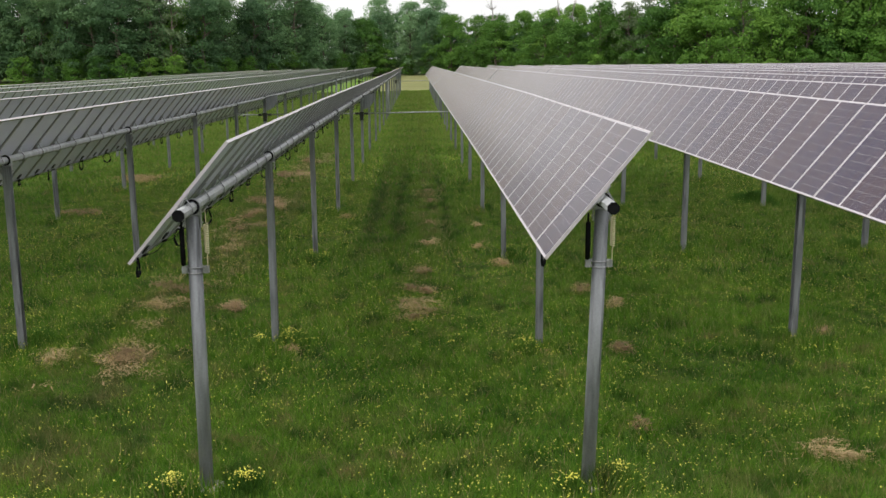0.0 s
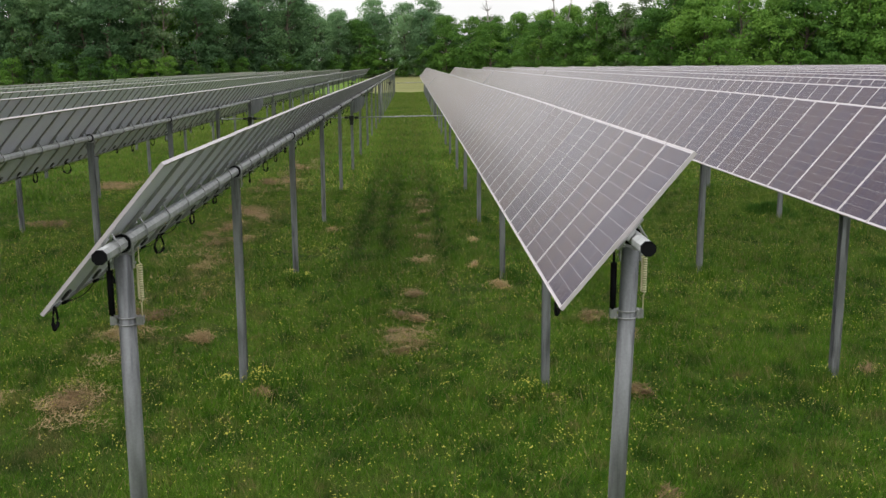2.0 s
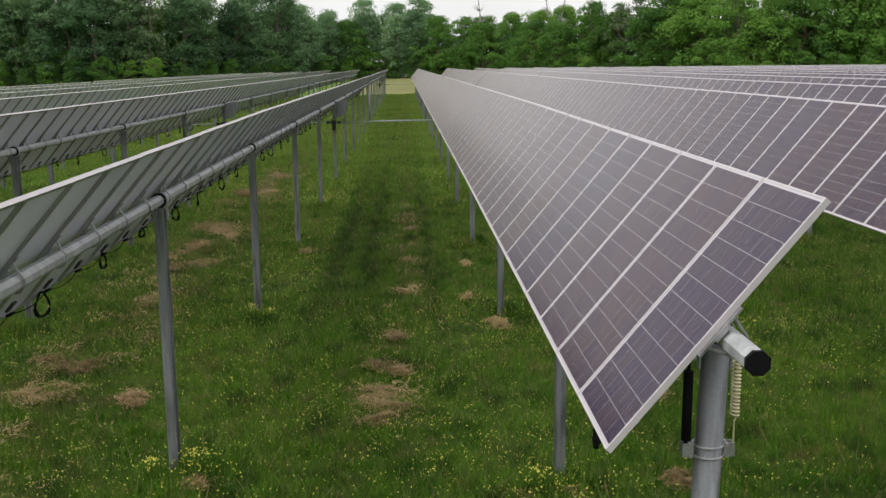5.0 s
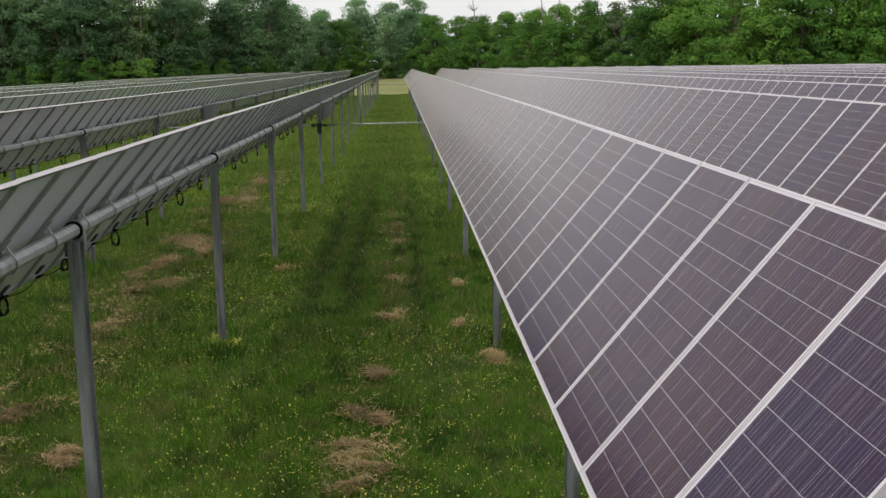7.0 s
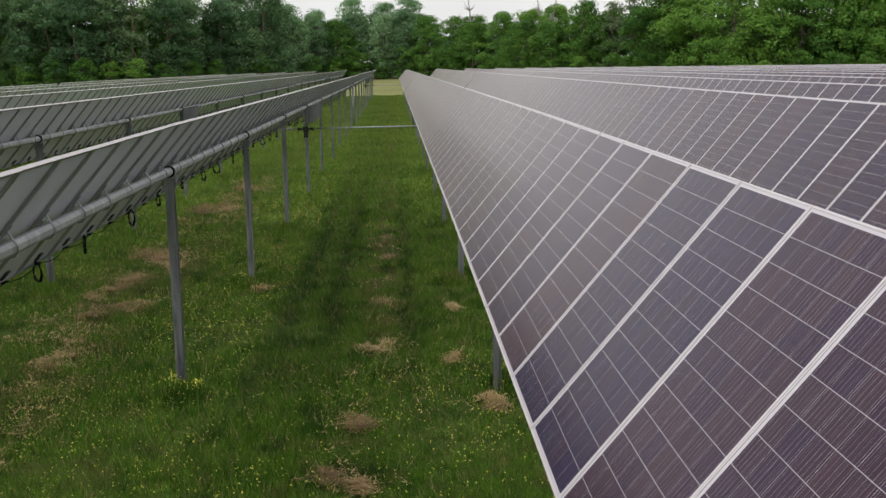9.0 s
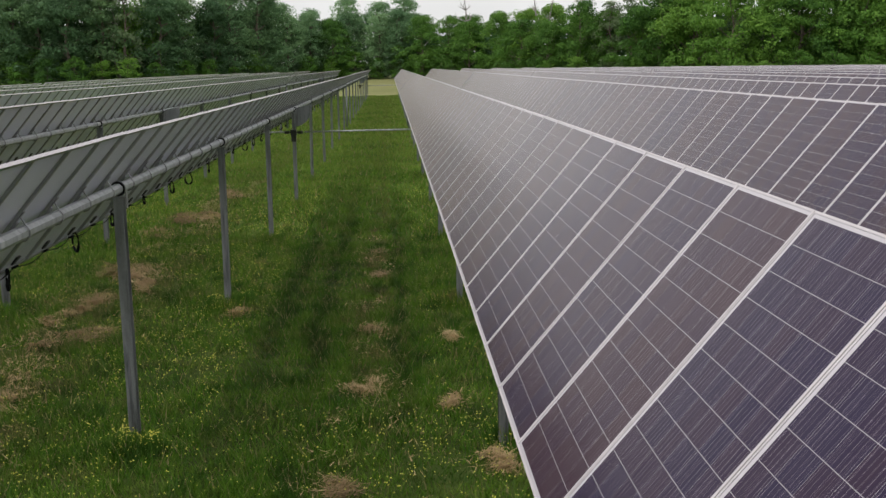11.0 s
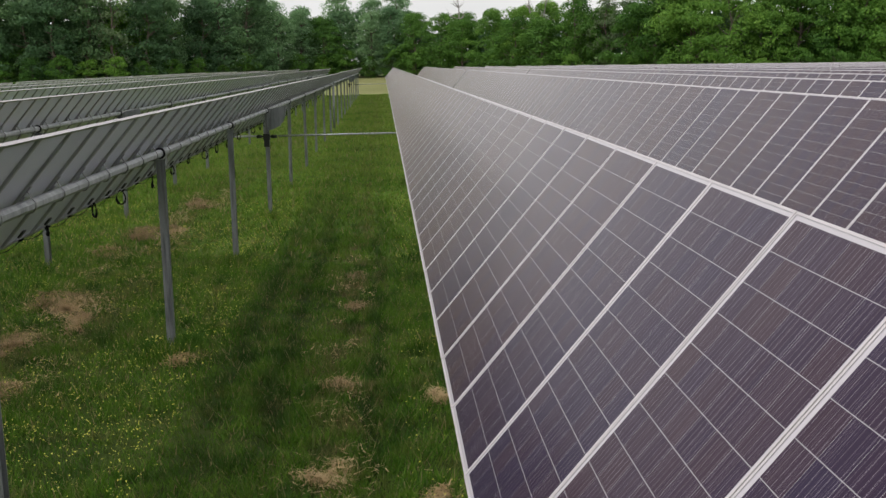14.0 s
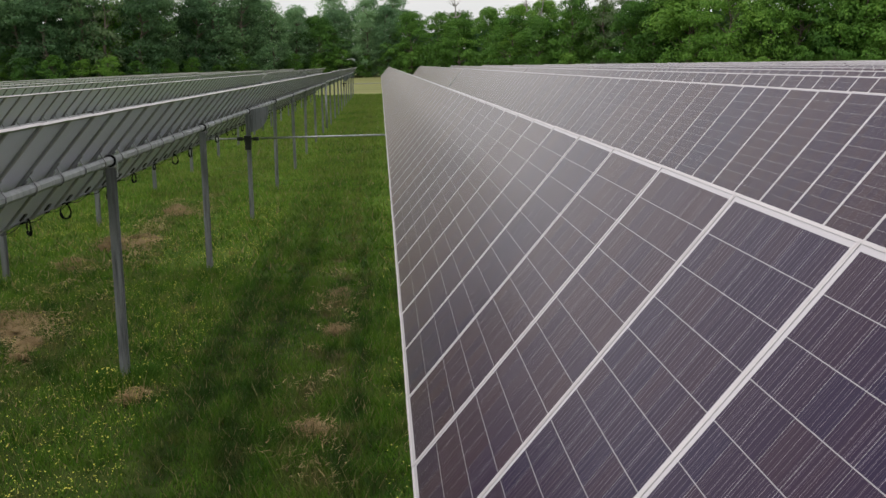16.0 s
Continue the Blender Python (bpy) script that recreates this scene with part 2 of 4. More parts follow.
def ground_material():
    m = Nodes("meadow_ground")
    pos, band, worn, beyond = meadow_tint(m)
    n1, n2 = m.remap(m.noise(0.3, 4, pos), 0.3, 0.7), m.noise(9.0, 6, pos)
    f = m.math("ADD", m.math("MULTIPLY", n1, 0.5), m.math("MULTIPLY", n2, 0.5))
    col = m.ramp(f, [(0.2, (0.040, 0.085, 0.012)), (0.5, (0.095, 0.175, 0.020)), (0.8, (0.17, 0.23, 0.045))])
    spot = m.n.new("ShaderNodeSeparateXYZ")
    m.l.new(pos, spot.inputs[0])
    # dark gaps between the blades, put into the ground colour under the sward
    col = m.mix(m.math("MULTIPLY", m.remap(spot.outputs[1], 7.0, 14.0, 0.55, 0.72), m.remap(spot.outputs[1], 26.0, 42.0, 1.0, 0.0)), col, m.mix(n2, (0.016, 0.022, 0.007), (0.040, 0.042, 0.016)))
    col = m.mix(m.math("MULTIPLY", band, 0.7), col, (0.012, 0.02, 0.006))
    col = m.mix(m.math("MULTIPLY", worn, 0.8), col, (0.10, 0.07, 0.04))
    stripes = m.remap(m.noise(1.0, 3, m.scaled(pos, (0.01, 0.16, 1))), 0.35, 0.65)
    field = m.mix(stripes, (0.15, 0.16, 0.06), (0.25, 0.23, 0.11))
    col = m.mix(m.math("MULTIPLY", beyond, 0.9), col, field)
    m.bump(n2, 0.6, 0.05)
    return m.set(Base_Color=col, Roughness=0.95, Specular_IOR_Level=0.1)


M_POST = galvanized("galvanized_post", (0.15, 0.155, 0.165), (0.36, 0.37, 0.39), 0.55, 0.75)
M_TUBE = galvanized("galvanized_tube", (0.30, 0.31, 0.32), (0.56, 0.57, 0.58), 0.5, 0.3)
M_CLAMP = galvanized("zinc_clamp", (0.24, 0.24, 0.25), (0.46, 0.46, 0.47), 0.4)
M_FRAME = plain("anodized_frame", (0.52, 0.48, 0.50), 0.5, 0.1, 0.08, 3.0)
M_BACK = plain("backsheet", (0.66, 0.66, 0.77), 0.3, 0.0, 0.07, 1.2)
# darker metal for the frames' backs, standing in for the shadow between panels
M_LIP = plain("shaded_aluminium", (0.42, 0.42, 0.42), 0.35, 1.0, 0.1, 3.0)
M_PV = photovoltaic()
M_BLACK = plain("black_rubber", (0.006, 0.006, 0.007), 0.8, 0.0, 0.3, spec=0.1)
M_BOX = plain("black_plastic", (0.02, 0.02, 0.022), 0.4, 0.0, 0.2)
M_SPRING = plain("zinc_yellow_spring", (0.62, 0.56, 0.36), 0.4, 0.5, 0.15)
M_RACK = galvanized("rack_plate", (0.2, 0.21, 0.23), (0.34, 0.35, 0.37), 0.5)
M_CONCRETE = plain("concrete", (0.36, 0.33, 0.29), 0.9, 0.0, 0.25, 6.0)
M_GRASS = grass_material()
M_GROUND = ground_material()
M_WEED = foliage("weed_leaves", (0.030, 0.085, 0.012), (0.080, 0.180, 0.022), (0.20, 0.34, 0.05), 0.35, 1.2)
M_STRAW = foliage("dry_straw", (0.11, 0.07, 0.032), (0.36, 0.25, 0.12), (0.66, 0.50, 0.27), 0.15, 1.5)
M_FLOWER = plain("buttercup_yellow", (0.60, 0.58, 0.07), 0.5, 0.0, 0.2)
M_LEAF_DARK = foliage("leaves_dark", (0.040, 0.092, 0.040), (0.095, 0.185, 0.080), (0.20, 0.31, 0.125), 0.35, 0.12)
M_LEAF = foliage("leaves_green", (0.030, 0.090, 0.016), (0.095, 0.215, 0.030), (0.235, 0.40, 0.062), 0.28, 0.12)
# lighter, bluer leaves: the haze over the middle trees, put into their colour
M_LEAF_MIST = foliage("leaves_haze_tint", (0.088, 0.180, 0.088), (0.195, 0.335, 0.158), (0.35, 0.50, 0.25), 0.4, 0.12)
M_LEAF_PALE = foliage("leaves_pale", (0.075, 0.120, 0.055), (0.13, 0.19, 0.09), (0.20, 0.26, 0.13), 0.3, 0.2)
M_BARK = plain("bark", (0.12, 0.095, 0.075), 0.9, 0.0, 0.35, 3.0)
M_DEADWOOD = plain("dead_wood", (0.26, 0.24, 0.22), 0.9, 0.0, 0.25, 3.0)


# ---- builders ----
def rise(y):
    """The field falls very slightly away from the camera."""
    return -0.0042 * max(0.0, min(y, 172.0) - 12.0)


def ground_z(x, y):
    dip = -0.17 * math.exp(-((y - 3.0) / 8.0) ** 2)
    bank = 0.0094 * max(0.0, min(y, 290.0) - 172.0)
    side = 0.014 * max(min(x, 0.0), -30.0)
    return rise(y) + dip + bank + side + 0.03 * noise.noise((x * 0.35, y * 0.35, 3.1)) + 0.06 * noise.noise((x * 0.04, y * 0.04, 7.7))


def mesh_from(bm, name, mats, smooth=False):
    me = bpy.data.meshes.new(name)
    bm.to_mesh(me)
    bm.free()
    for m in mats if isinstance(mats, (list, tuple)) else [mats]:
        me.materials.append(m)
    if smooth:
        me.polygons.foreach_set("use_smooth", [True] * len(me.polygons))
    return me


def part(name, data, parent, m=None, label=""):
    ob = new(name, data)
    ob.parent = parent
    if m is not None:
        ob.matrix_basis = m
    return tagged(ob, label) if label else ob


def box(bm, x0, x1, y0, y1, z0, z1, mat=0, m=None):
    vs = [bm.verts.new((x, y, z)) for x in (x0, x1) for y in (y0, y1) for z in (z0, z1)]
    if m is not None:
        for v in vs:
            v.co = m @ v.co
    fs = [bm.faces.new([vs[i] for i in q]) for q in ((0, 1, 3, 2), (4, 6, 7, 5), (0, 4, 5, 1), (2, 3, 7, 6), (0, 2, 6, 4), (1, 5, 7, 3))]
    for f in fs:
        f.material_index = mat
    return fs


def tube(bm, pts, r, n=8, mat=0, caps=True, turn=0.0):
    """A tube along points; r is one radius or one for each point."""
    pts = [Vector(p) for p in pts]
    rings = []
    for i, p in enumerate(pts):
        d = (pts[min(i + 1, len(pts) - 1)] - pts[max(i - 1, 0)]).normalized()
        s = d.cross(Vector((0, 0, 1)) if abs(d.z) < 0.9 else Vector((0, 1, 0))).normalized()
        t = s.cross(d)
        ri = r[i] if isinstance(r, (list, tuple)) else r
        rings.append([bm.verts.new(p + ri * (math.cos(a) * s + math.sin(a) * t)) for a in (turn + 2 * math.pi * k / n for k in range(n))])
    for a, b in zip(rings, rings[1:]):
        for k in range(n):
            f = bm.faces.new((a[k], a[(k + 1) % n], b[(k + 1) % n], b[k]))
            f.material_index = mat
            f.smooth = n > 8
    if caps:
        for ring in (rings[0][::-1], rings[-1]):
            bm.faces.new(ring).material_index = mat


# ---- the trackers ----
CHORD, WIDE, STEP = 1.96, 1.008, 1.012
PANELS = 83
OFF = 0.155          # from the tube's axis to the glass
POSTS = [0.33, 6.38] + [6.38 + 8.14 * k for k in range(1, 10)]
DRIVE = 5            # the post that carries the gear


def panel_bm(bm, m=None, uvl=None):
    """One framed panel: glass, frame with a lip, backsheet."""
    uvl = uvl or bm.loops.layers.uv.verify()
    h, d, lip = CHORD / 2, 0.040, 0.013
    made = []

    def quad(co, mat):
        f = bm.faces.new([bm.verts.new(m @ Vector(c) if m is not None else c) for c in co])
        f.material_index = mat
        made.append(f)
        return f

    g = quad(((-h + lip, lip, -0.003), (h - lip, lip, -0.003), (h - lip, WIDE - lip, -0.003), (-h + lip, WIDE - lip, -0.003)), 0)
    for loop, (a, b) in zip(g.loops, ((-h + lip, lip), (h - lip, lip), (h - lip, WIDE - lip), (-h + lip, WIDE - lip))):
        loop[uvl].uv = (a + h, b)
    quad(((-h + lip, lip, -0.008), (-h + lip, WIDE - lip, -0.008), (h - lip, WIDE - lip, -0.008), (h - lip, lip, -0.008)), 2)
    o = ((-h, 0), (h, 0), (h, WIDE), (-h, WIDE))
    i = ((-h + lip, lip), (h - lip, lip), (h - lip, WIDE - lip), (-h + lip, WIDE - lip))
    j = ((-h + 0.03, 0.03), (h - 0.03, 0.03), (h - 0.03, WIDE - 0.03), (-h + 0.03, WIDE - 0.03))
    for k in range(4):
        q = (k + 1) % 4
        quad(((*o[k], 0), (*o[q], 0), (*i[q], 0), (*i[k], 0)), 1)
        quad(((*o[k], -d), (*o[q], -d), (*o[q], 0), (*o[k], 0)), 1)
        quad(((*i[k], 0), (*i[q], 0), (*i[q], -d), (*i[k], -d)), 3)
        quad(((*o[k], -d), (*j[k], -d), (*j[q], -d), (*o[q], -d)), 3)


def make_panel():
    bm = bmesh.new()
    panel_bm(bm)
    return mesh_from(bm, "solar_panel", [M_PV, M_FRAME, M_BACK, M_LIP])


def make_post(flange, depth, height):
    """A rolled I-section with its flanges across the row, foot below the turf."""
    bm = bmesh.new()
    t, f, d = 0.012, flange / 2, depth / 2
    prof = [(-f, -d), (f, -d), (f, -d + t), (t / 2, -d + t), (t / 2, d - t), (f, d - t), (f, d), (-f, d), (-f, d - t), (-t / 2, d - t), (-t / 2, -d + t), (-f, -d + t)]
    lo, hi = ([bm.verts.new((x, y, z)) for x, y in prof] for z in (-0.4, height))
    for i in range(12):
        j = (i + 1) % 12
        bm.faces.new((lo[i], lo[j], hi[j], hi[i]))
    bm.faces.new(hi)
    bm.faces.new(lo[::-1])
    return mesh_from(bm, "post", M_POST)


def make_pipe_post(r, height):
    bm = bmesh.new()
    tube(bm, [(0, 0, -0.4), (0, 0, height)], r, 20)
    return mesh_from(bm, "pipe_post", M_POST)


def make_bearing():
    """Black bearing ring round the tube, with a zinc strap and a saddle on the post's head."""
    bm = bmesh.new()
    n = 12
    for r0, r1, w, mat in ((0.068, 0.098, 0.034, 0), (0.098, 0.106, 0.022, 1)):
        rings = [[bm.verts.new((r * math.cos(2 * math.pi * k / n), y, r * math.sin(2 * math.pi * k / n))) for k in range(n)] for r, y in ((r0, -w), (r1, -w), (r1, w), (r0, w))]
        for a in range(4):
            for k in range(n):
                bm.faces.new((rings[a][k], rings[(a + 1) % 4][k], rings[(a + 1) % 4][(k + 1) % n], rings[a][(k + 1) % n])).material_index = mat
    return mesh_from(bm, "bearing", [M_BLACK, M_CLAMP])


def make_saddle():
    bm = bmesh.new()
    for s in (-1, 1):
        box(bm, s * 0.10 - 0.006, s * 0.10 + 0.006, -0.03, 0.03, -0.26, 0.02)
        tube(bm, [(s * 0.09, 0, -0.2), (s * 0.125, 0, -0.2)], 0.014, 6)
    box(bm, -0.11, 0.11, -0.05, 0.05, -0.118, -0.104)
    return mesh_from(bm, "saddle", M_CLAMP)


def make_bracket():
    """The clip that holds two panels' frames to the tube: a hat rail and a U-strap (in the panel's axes)."""
    bm = bmesh.new()
    z = -OFF
    box(bm, -0.19, 0.19, -0.02, 0.02, -0.056, -0.041)
    for s in (-1, 1):
        tube(bm, [(s * 0.125, 0, -0.046), (s * 0.095, 0, z + 0.03), (s * 0.074, 0, z - 0.045)], 0.0095, 6)
    tube(bm, [(-0.074, 0, z - 0.045), (-0.03, 0, z - 0.080), (0.03, 0, z - 0.080), (0.074, 0, z - 0.045)], 0.0095, 6)
    box(bm, -0.06, 0.06, -0.018, 0.018, -0.075, -0.052)
    return mesh_from(bm, "bracket", M_CLAMP)


def make_cable_loop(seed):
    """A hanging loop of black string cable with its plug connectors."""
    rng = random.Random(seed)
    bm = bmesh.new()
    w, d, tw = rng.uniform(0.05, 0.10), rng.uniform(0.12, 0.27), rng.uniform(-0.10, 0.10)
    pts = [(tw * math.sin(a) * 0.6, w * math.sin(a) * (1.2 - 0.4 * math.cos(a)), -d * (1 - math.cos(a)) / 2) for a in (2 * math.pi * k / 14 for k in range(15))]
    tube(bm, pts, 0.013, 6)
    tube(bm, [pts[8], pts[10]], 0.021, 6)
    tube(bm, [pts[5], pts[6]], 0.02, 6)
    return mesh_from(bm, "cable_loop", M_BLACK)


def make_string_cable():
    """A cable run between two panels, slung along the lower frame."""
    bm = bmesh.new()
    tube(bm, [(0.0, STEP * k / 8, -0.02 - 0.05 * math.sin(math.pi * k / 8)) for k in range(9)], 0.006, 5)
    box(bm, -0.02, 0.03, -0.05, 0.05, -0.035, -0.008)
    return mesh_from(bm, "string_cable", M_BLACK)


def make_junction_box():
    bm = bmesh.new()
    fs = box(bm, -0.06, 0.06, -0.05, 0.05, -0.025, 0.0)
    bmesh.ops.bevel(bm, geom=list({e for f in fs for e in f.edges}), offset=0.006, segments=1, affect="EDGES")
    return mesh_from(bm, "junction_box", M_BOX)


def make_end_cap():
    bm = bmesh.new()
    tube(bm, [(0, -0.012, 0), (0, 0.02, 0)], 0.0755, 8, turn=math.pi / 8)
    return mesh_from(bm, "end_cap", M_BLACK)


def make_spring():
    bm = bmesh.new()
    turns, n = 15, 10
    pts = [(0.026 * math.cos(2 * math.pi * k / n), 0.026 * math.sin(2 * math.pi * k / n), -0.36 * k / (turns * n)) for k in range(turns * n + 1)]
    tube(bm, pts, 0.008, 5)
    tube(bm, [(0, 0, 0.18), (0.0, 0, 0.03), (0.02, 0, 0.0)], 0.006, 5)
    tube(bm, [(0.02, 0, -0.36), (0.0, 0, -0.4), (0, 0, -0.62)], 0.006, 5)
    return mesh_from(bm, "spring", M_SPRING)


def make_damper():
    bm = bmesh.new()
    tube(bm, [(0, 0, -0.10), (0, 0, -0.56)], 0.032, 12)
    tube(bm, [(0, 0, 0.02), (0, 0, -0.10)], 0.012, 8)
    tube(bm, [(0, 0, -0.56), (0, 0, -0.62)], 0.014, 8)
    return mesh_from(bm, "damper", M_BLACK)


def make_post_clamp(r):
    """The double strap round the end post that anchors damper and spring."""
    bm = bmesh.new()
    for z in (-0.035, 0.035):
        tube(bm, [((r + 0.008) * math.cos(a), (r + 0.008) * math.sin(a), z) for a in (2 * math.pi * k / 20 for k in range(21))], 0.009, 5, caps=False)
    for s in (-1, 1):
        box(bm, s * (r + 0.045) - 0.035, s * (r + 0.045) + 0.035, -0.03, -0.022, -0.045, 0.045)
        box(bm, s * (r + 0.045) - 0.035, s * (r + 0.045) + 0.035, 0.022, 0.03, -0.045, 0.045)
        for z in (-0.035, 0.035):
            tube(bm, [(s * (r + 0.03), -0.05, z), (s * (r + 0.03), 0.05, z)], 0.011, 6)
    return mesh_from(bm, "post_clamp", M_CLAMP)


def make_rack():
    """The half-round gear plate that turns the tube."""
    bm = bmesh.new()
    n, r = 22, 0.66
    front, back = [], []
    for y, ring in ((-0.02, front), (0.02, back)):
        for k in range(n + 1):
            a = math.pi * (1.2 + 0.6 * k / n)
            ring.append(bm.verts.new((r * math.cos(a), y, r * math.sin(a))))
        ring.append(bm.verts.new((0.1, y, -0.05)))
        ring.append(bm.verts.new((-0.1, y, -0.05)))
    bm.faces.new(front[::-1])
    bm.faces.new(back)
    for k in range(len(front)):
        q = (k + 1) % len(front)
        bm.faces.new((front[k], front[q], back[q], back[k]))
    return mesh_from(bm, "gear_rack", M_RACK)


def make_gearbox():
    bm = bmesh.new()
    box(bm, -0.11, 0.11, -0.12, 0.12, -0.1, 0.1)
    tube(bm, [(-0.34, 0, 0), (-0.16, 0, 0)], 0.062, 10)
    tube(bm, [(0.16, 0, 0), (0.34, 0, 0)], 0.062, 10)
    tube(bm, [(-0.2, 0, 0), (0.2, 0, 0)], 0.03, 8)
    box(bm, -0.09, 0.09, -0.11, 0.11, -0.34, -0.08)
    return mesh_from(bm, "gearbox", M_BOX)


PANEL = make_panel()
POST = make_post(0.125, 0.155, 3.40)
PIPE = make_pipe_post(0.088, 3.40)
BEARING, SADDLE, BRACKET = make_bearing(), make_saddle(), make_bracket()
LOOPS = [make_cable_loop(s) for s in range(5)]
STRING, JBOX, CAP, SPRING, DAMPER, CLAMP, RACK, GEARBOX = (make_string_cable(), make_junction_box(), make_end_cap(), make_spring(), make_damper(), make_post_clamp(0.088), make_rack(), make_gearbox())

# one row: its number, x of its axis, tube height, tilt
PITCH = 5.043
TUBE_Z = {0: 3.614, 1: 3.66, -1: 3.53, -2: 3.48, -3: 3.40, -4: 3.27, -5: 3.16, -6: 3.06}
ROWS = [(k, k * PITCH - (0.04 if k == -1 else 0.0), TUBE_Z.get(k, 3.67), 50.45 if k >= 0 else 49.4) for k in range(-6, 16)]
rng = random.Random(11)


def tracker(k, x, h, tilt, start, detail, back):
    """One tracker: posts, tube and its panels. detail 2: all fittings; 1: separate panels; 0: joined panels."""
    base = new("solar_tracker")
    base.location = (x, start, 0)
    tagged(base, "galvanized single-axis solar tracker with dark blue framed panels" if k >= 0 else "galvanized single-axis solar tracker seen from its pale underside", "solar tracker", "solar tracker rows")
    turn = pose(0, 0, 0, 0, -tilt, 0)
    length = PANELS * STEP

    def z_at(y):
        return h + rise(start + y)

    # the tube bends gently with the ground
    bm = bmesh.new()
    tube(bm, [(0, -0.42 + (length + 0.75) * i / 24, z_at(-0.42 + (length + 0.75) * i / 24)) for i in range(25)], 0.072, 8, turn=math.pi / 8)
    part("torque_tube", mesh_from(bm, "torque_tube", M_TUBE), base, None, "octagonal galvanized torque tube")
    part("end_cap", CAP, base, pose(0, -0.42, z_at(-0.42)), "black plastic cap")
    for i, y in enumerate(POSTS):
        y += 0.0 if k != -1 or i == 0 else 0.45 if i == 1 else 0.14
        g = ground_z(x, start + y)
        lean_x = -0.10 if (k == 0 and i == 0 and start < 1) else rng.uniform(-0.03, 0.03)
        top = z_at(y) - 0.11
        ob = part("post", PIPE if i == 0 else POST, base, None)
        ob.matrix_basis = Matrix.LocRotScale((lean_x, y, g), Euler((0, math.atan2(-lean_x, 3.4), 0)), (1, 1, (top - g) / 3.40))
        if detail:
            part("bearing", BEARING, base, pose(0, y, z_at(y)), "black bearing ring with zinc strap")
        if detail == 2:
            part("saddle", SADDLE, base, pose(0, y, z_at(y)))
    y = POSTS[DRIVE]
    part("gear_rack", RACK, base, pose(0, y + 0.16, z_at(y)) @ turn, "half-round grey gear plate")
    part("gearbox", GEARBOX, base, pose(0, y, z_at(y) - 0.86), "black worm gearbox on the drive post")
    if detail:
        for i in range(PANELS):
            y = i * STEP
            m = pose(0, y, z_at(y)) @ turn @ pose(0, 0, OFF, rng.uniform(-0.12, 0.12), rng.uniform(-0.12, 0.12), 0)
            p = part("solar_panel", PANEL, base, m)
            if detail == 2 and back and i < 60:
                part("junction_box", JBOX, p, pose(-0.86, WIDE / 2, -0.01))
        for i in range(PANELS + 1 if detail == 2 else 0):
            y = i * STEP - 0.01
            part("bracket", BRACKET, base, pose(0, y, z_at(y)) @ turn @ pose(0, 0, OFF))
        if back and detail == 2:
            for i in range(PANELS):
                y = i * STEP + 0.5
                low = pose(0, y, z_at(y)) @ turn @ pose(0, 0, OFF) @ Vector((-CHORD / 2 + 0.06, 0, -0.04))
                part("string_cable", STRING, base, Matrix.Translation(low) @ pose(0, 0, 0, 0, -20, 0))
                if i % 2 == 0:
                    part("cable_loop", LOOPS[i // 2 % 5], base, Matrix.Translation(low + Vector((0, rng.uniform(-0.3, 0.3), 0.0))) @ pose(0, 0, 0, 0, 0, rng.uniform(-50, 50)))
        elif back and k > -4 and start < 1:
            for i in range(0, PANELS, 2):
                y = i * STEP + 0.5
                low = pose(0, y, z_at(y)) @ turn @ pose(0, 0, OFF) @ Vector((-CHORD / 2 + 0.06, 0, -0.04))
                part("cable_loop", LOOPS[i // 2 % 5], base, Matrix.Translation(low) @ pose(0, 0, 0, 0, 0, rng.uniform(-50, 50)))
        elif detail == 2:
            low = pose(0, 0.6, z_at(0.6)) @ turn @ pose(0, 0, OFF) @ Vector((-CHORD / 2 + 0.06, 0, -0.04))
            part("cable_loop", LOOPS[1], base, Matrix.Translation(low))
    else:
        bm = bmesh.new()
        uvl = bm.loops.layers.uv.verify()
        for i in range(PANELS):
            y = i * STEP
            panel_bm(bm, pose(0, y, z_at(y)) @ turn @ pose(0, 0, OFF, rng.uniform(-0.15, 0.15), rng.uniform(-0.15, 0.15), 0), uvl)
        tagged(part("solar_panels", mesh_from(bm, "solar_panels", [M_PV, M_FRAME, M_BACK, M_LIP]), base), kind="stuff")
    if detail == 2 and start < 1:
        # damper and spring on the end post, and its footing
        y = POSTS[0]
        g = ground_z(x, start + y)
        zt = z_at(y)
        lean = -0.10 if k == 0 else 0.0
        part("post_clamp", CLAMP, base, pose(lean * 0.2, y, zt - 0.80), "zinc strap clamp")
        part("spring", SPRING, base, pose(0.155 + lean * 0.1, y, zt - 0.22), "pale yellow coil spring")
        part("damper", DAMPER, base, pose(-0.15 + lean * 0.1, y, zt - 0.18), "black damper strut")
        bm = bmesh.new()
        n = 18
        rings = []
        for r, z in ((0.24, -0.1), (0.22, 0.03), (0.17, 0.055), (0.0, 0.06)):
            rings.append([bm.verts.new((r * (1 + 0.12 * math.sin(3 * a + k)) * math.cos(a), r * (1 + 0.1 * math.cos(2 * a)) * math.sin(a), z)) for a in (2 * math.pi * i / n for i in range(n))])
        for a, b in zip(rings, rings[1:]):
            for i in range(n):
                bm.faces.new((a[i], a[(i + 1) % n], b[(i + 1) % n], b[i]))
        part("footing", mesh_from(bm, "footing", M_CONCRETE), base, pose(lean, y, g - 0.01), "rough concrete collar in the turf")
    return base


START = -0.62
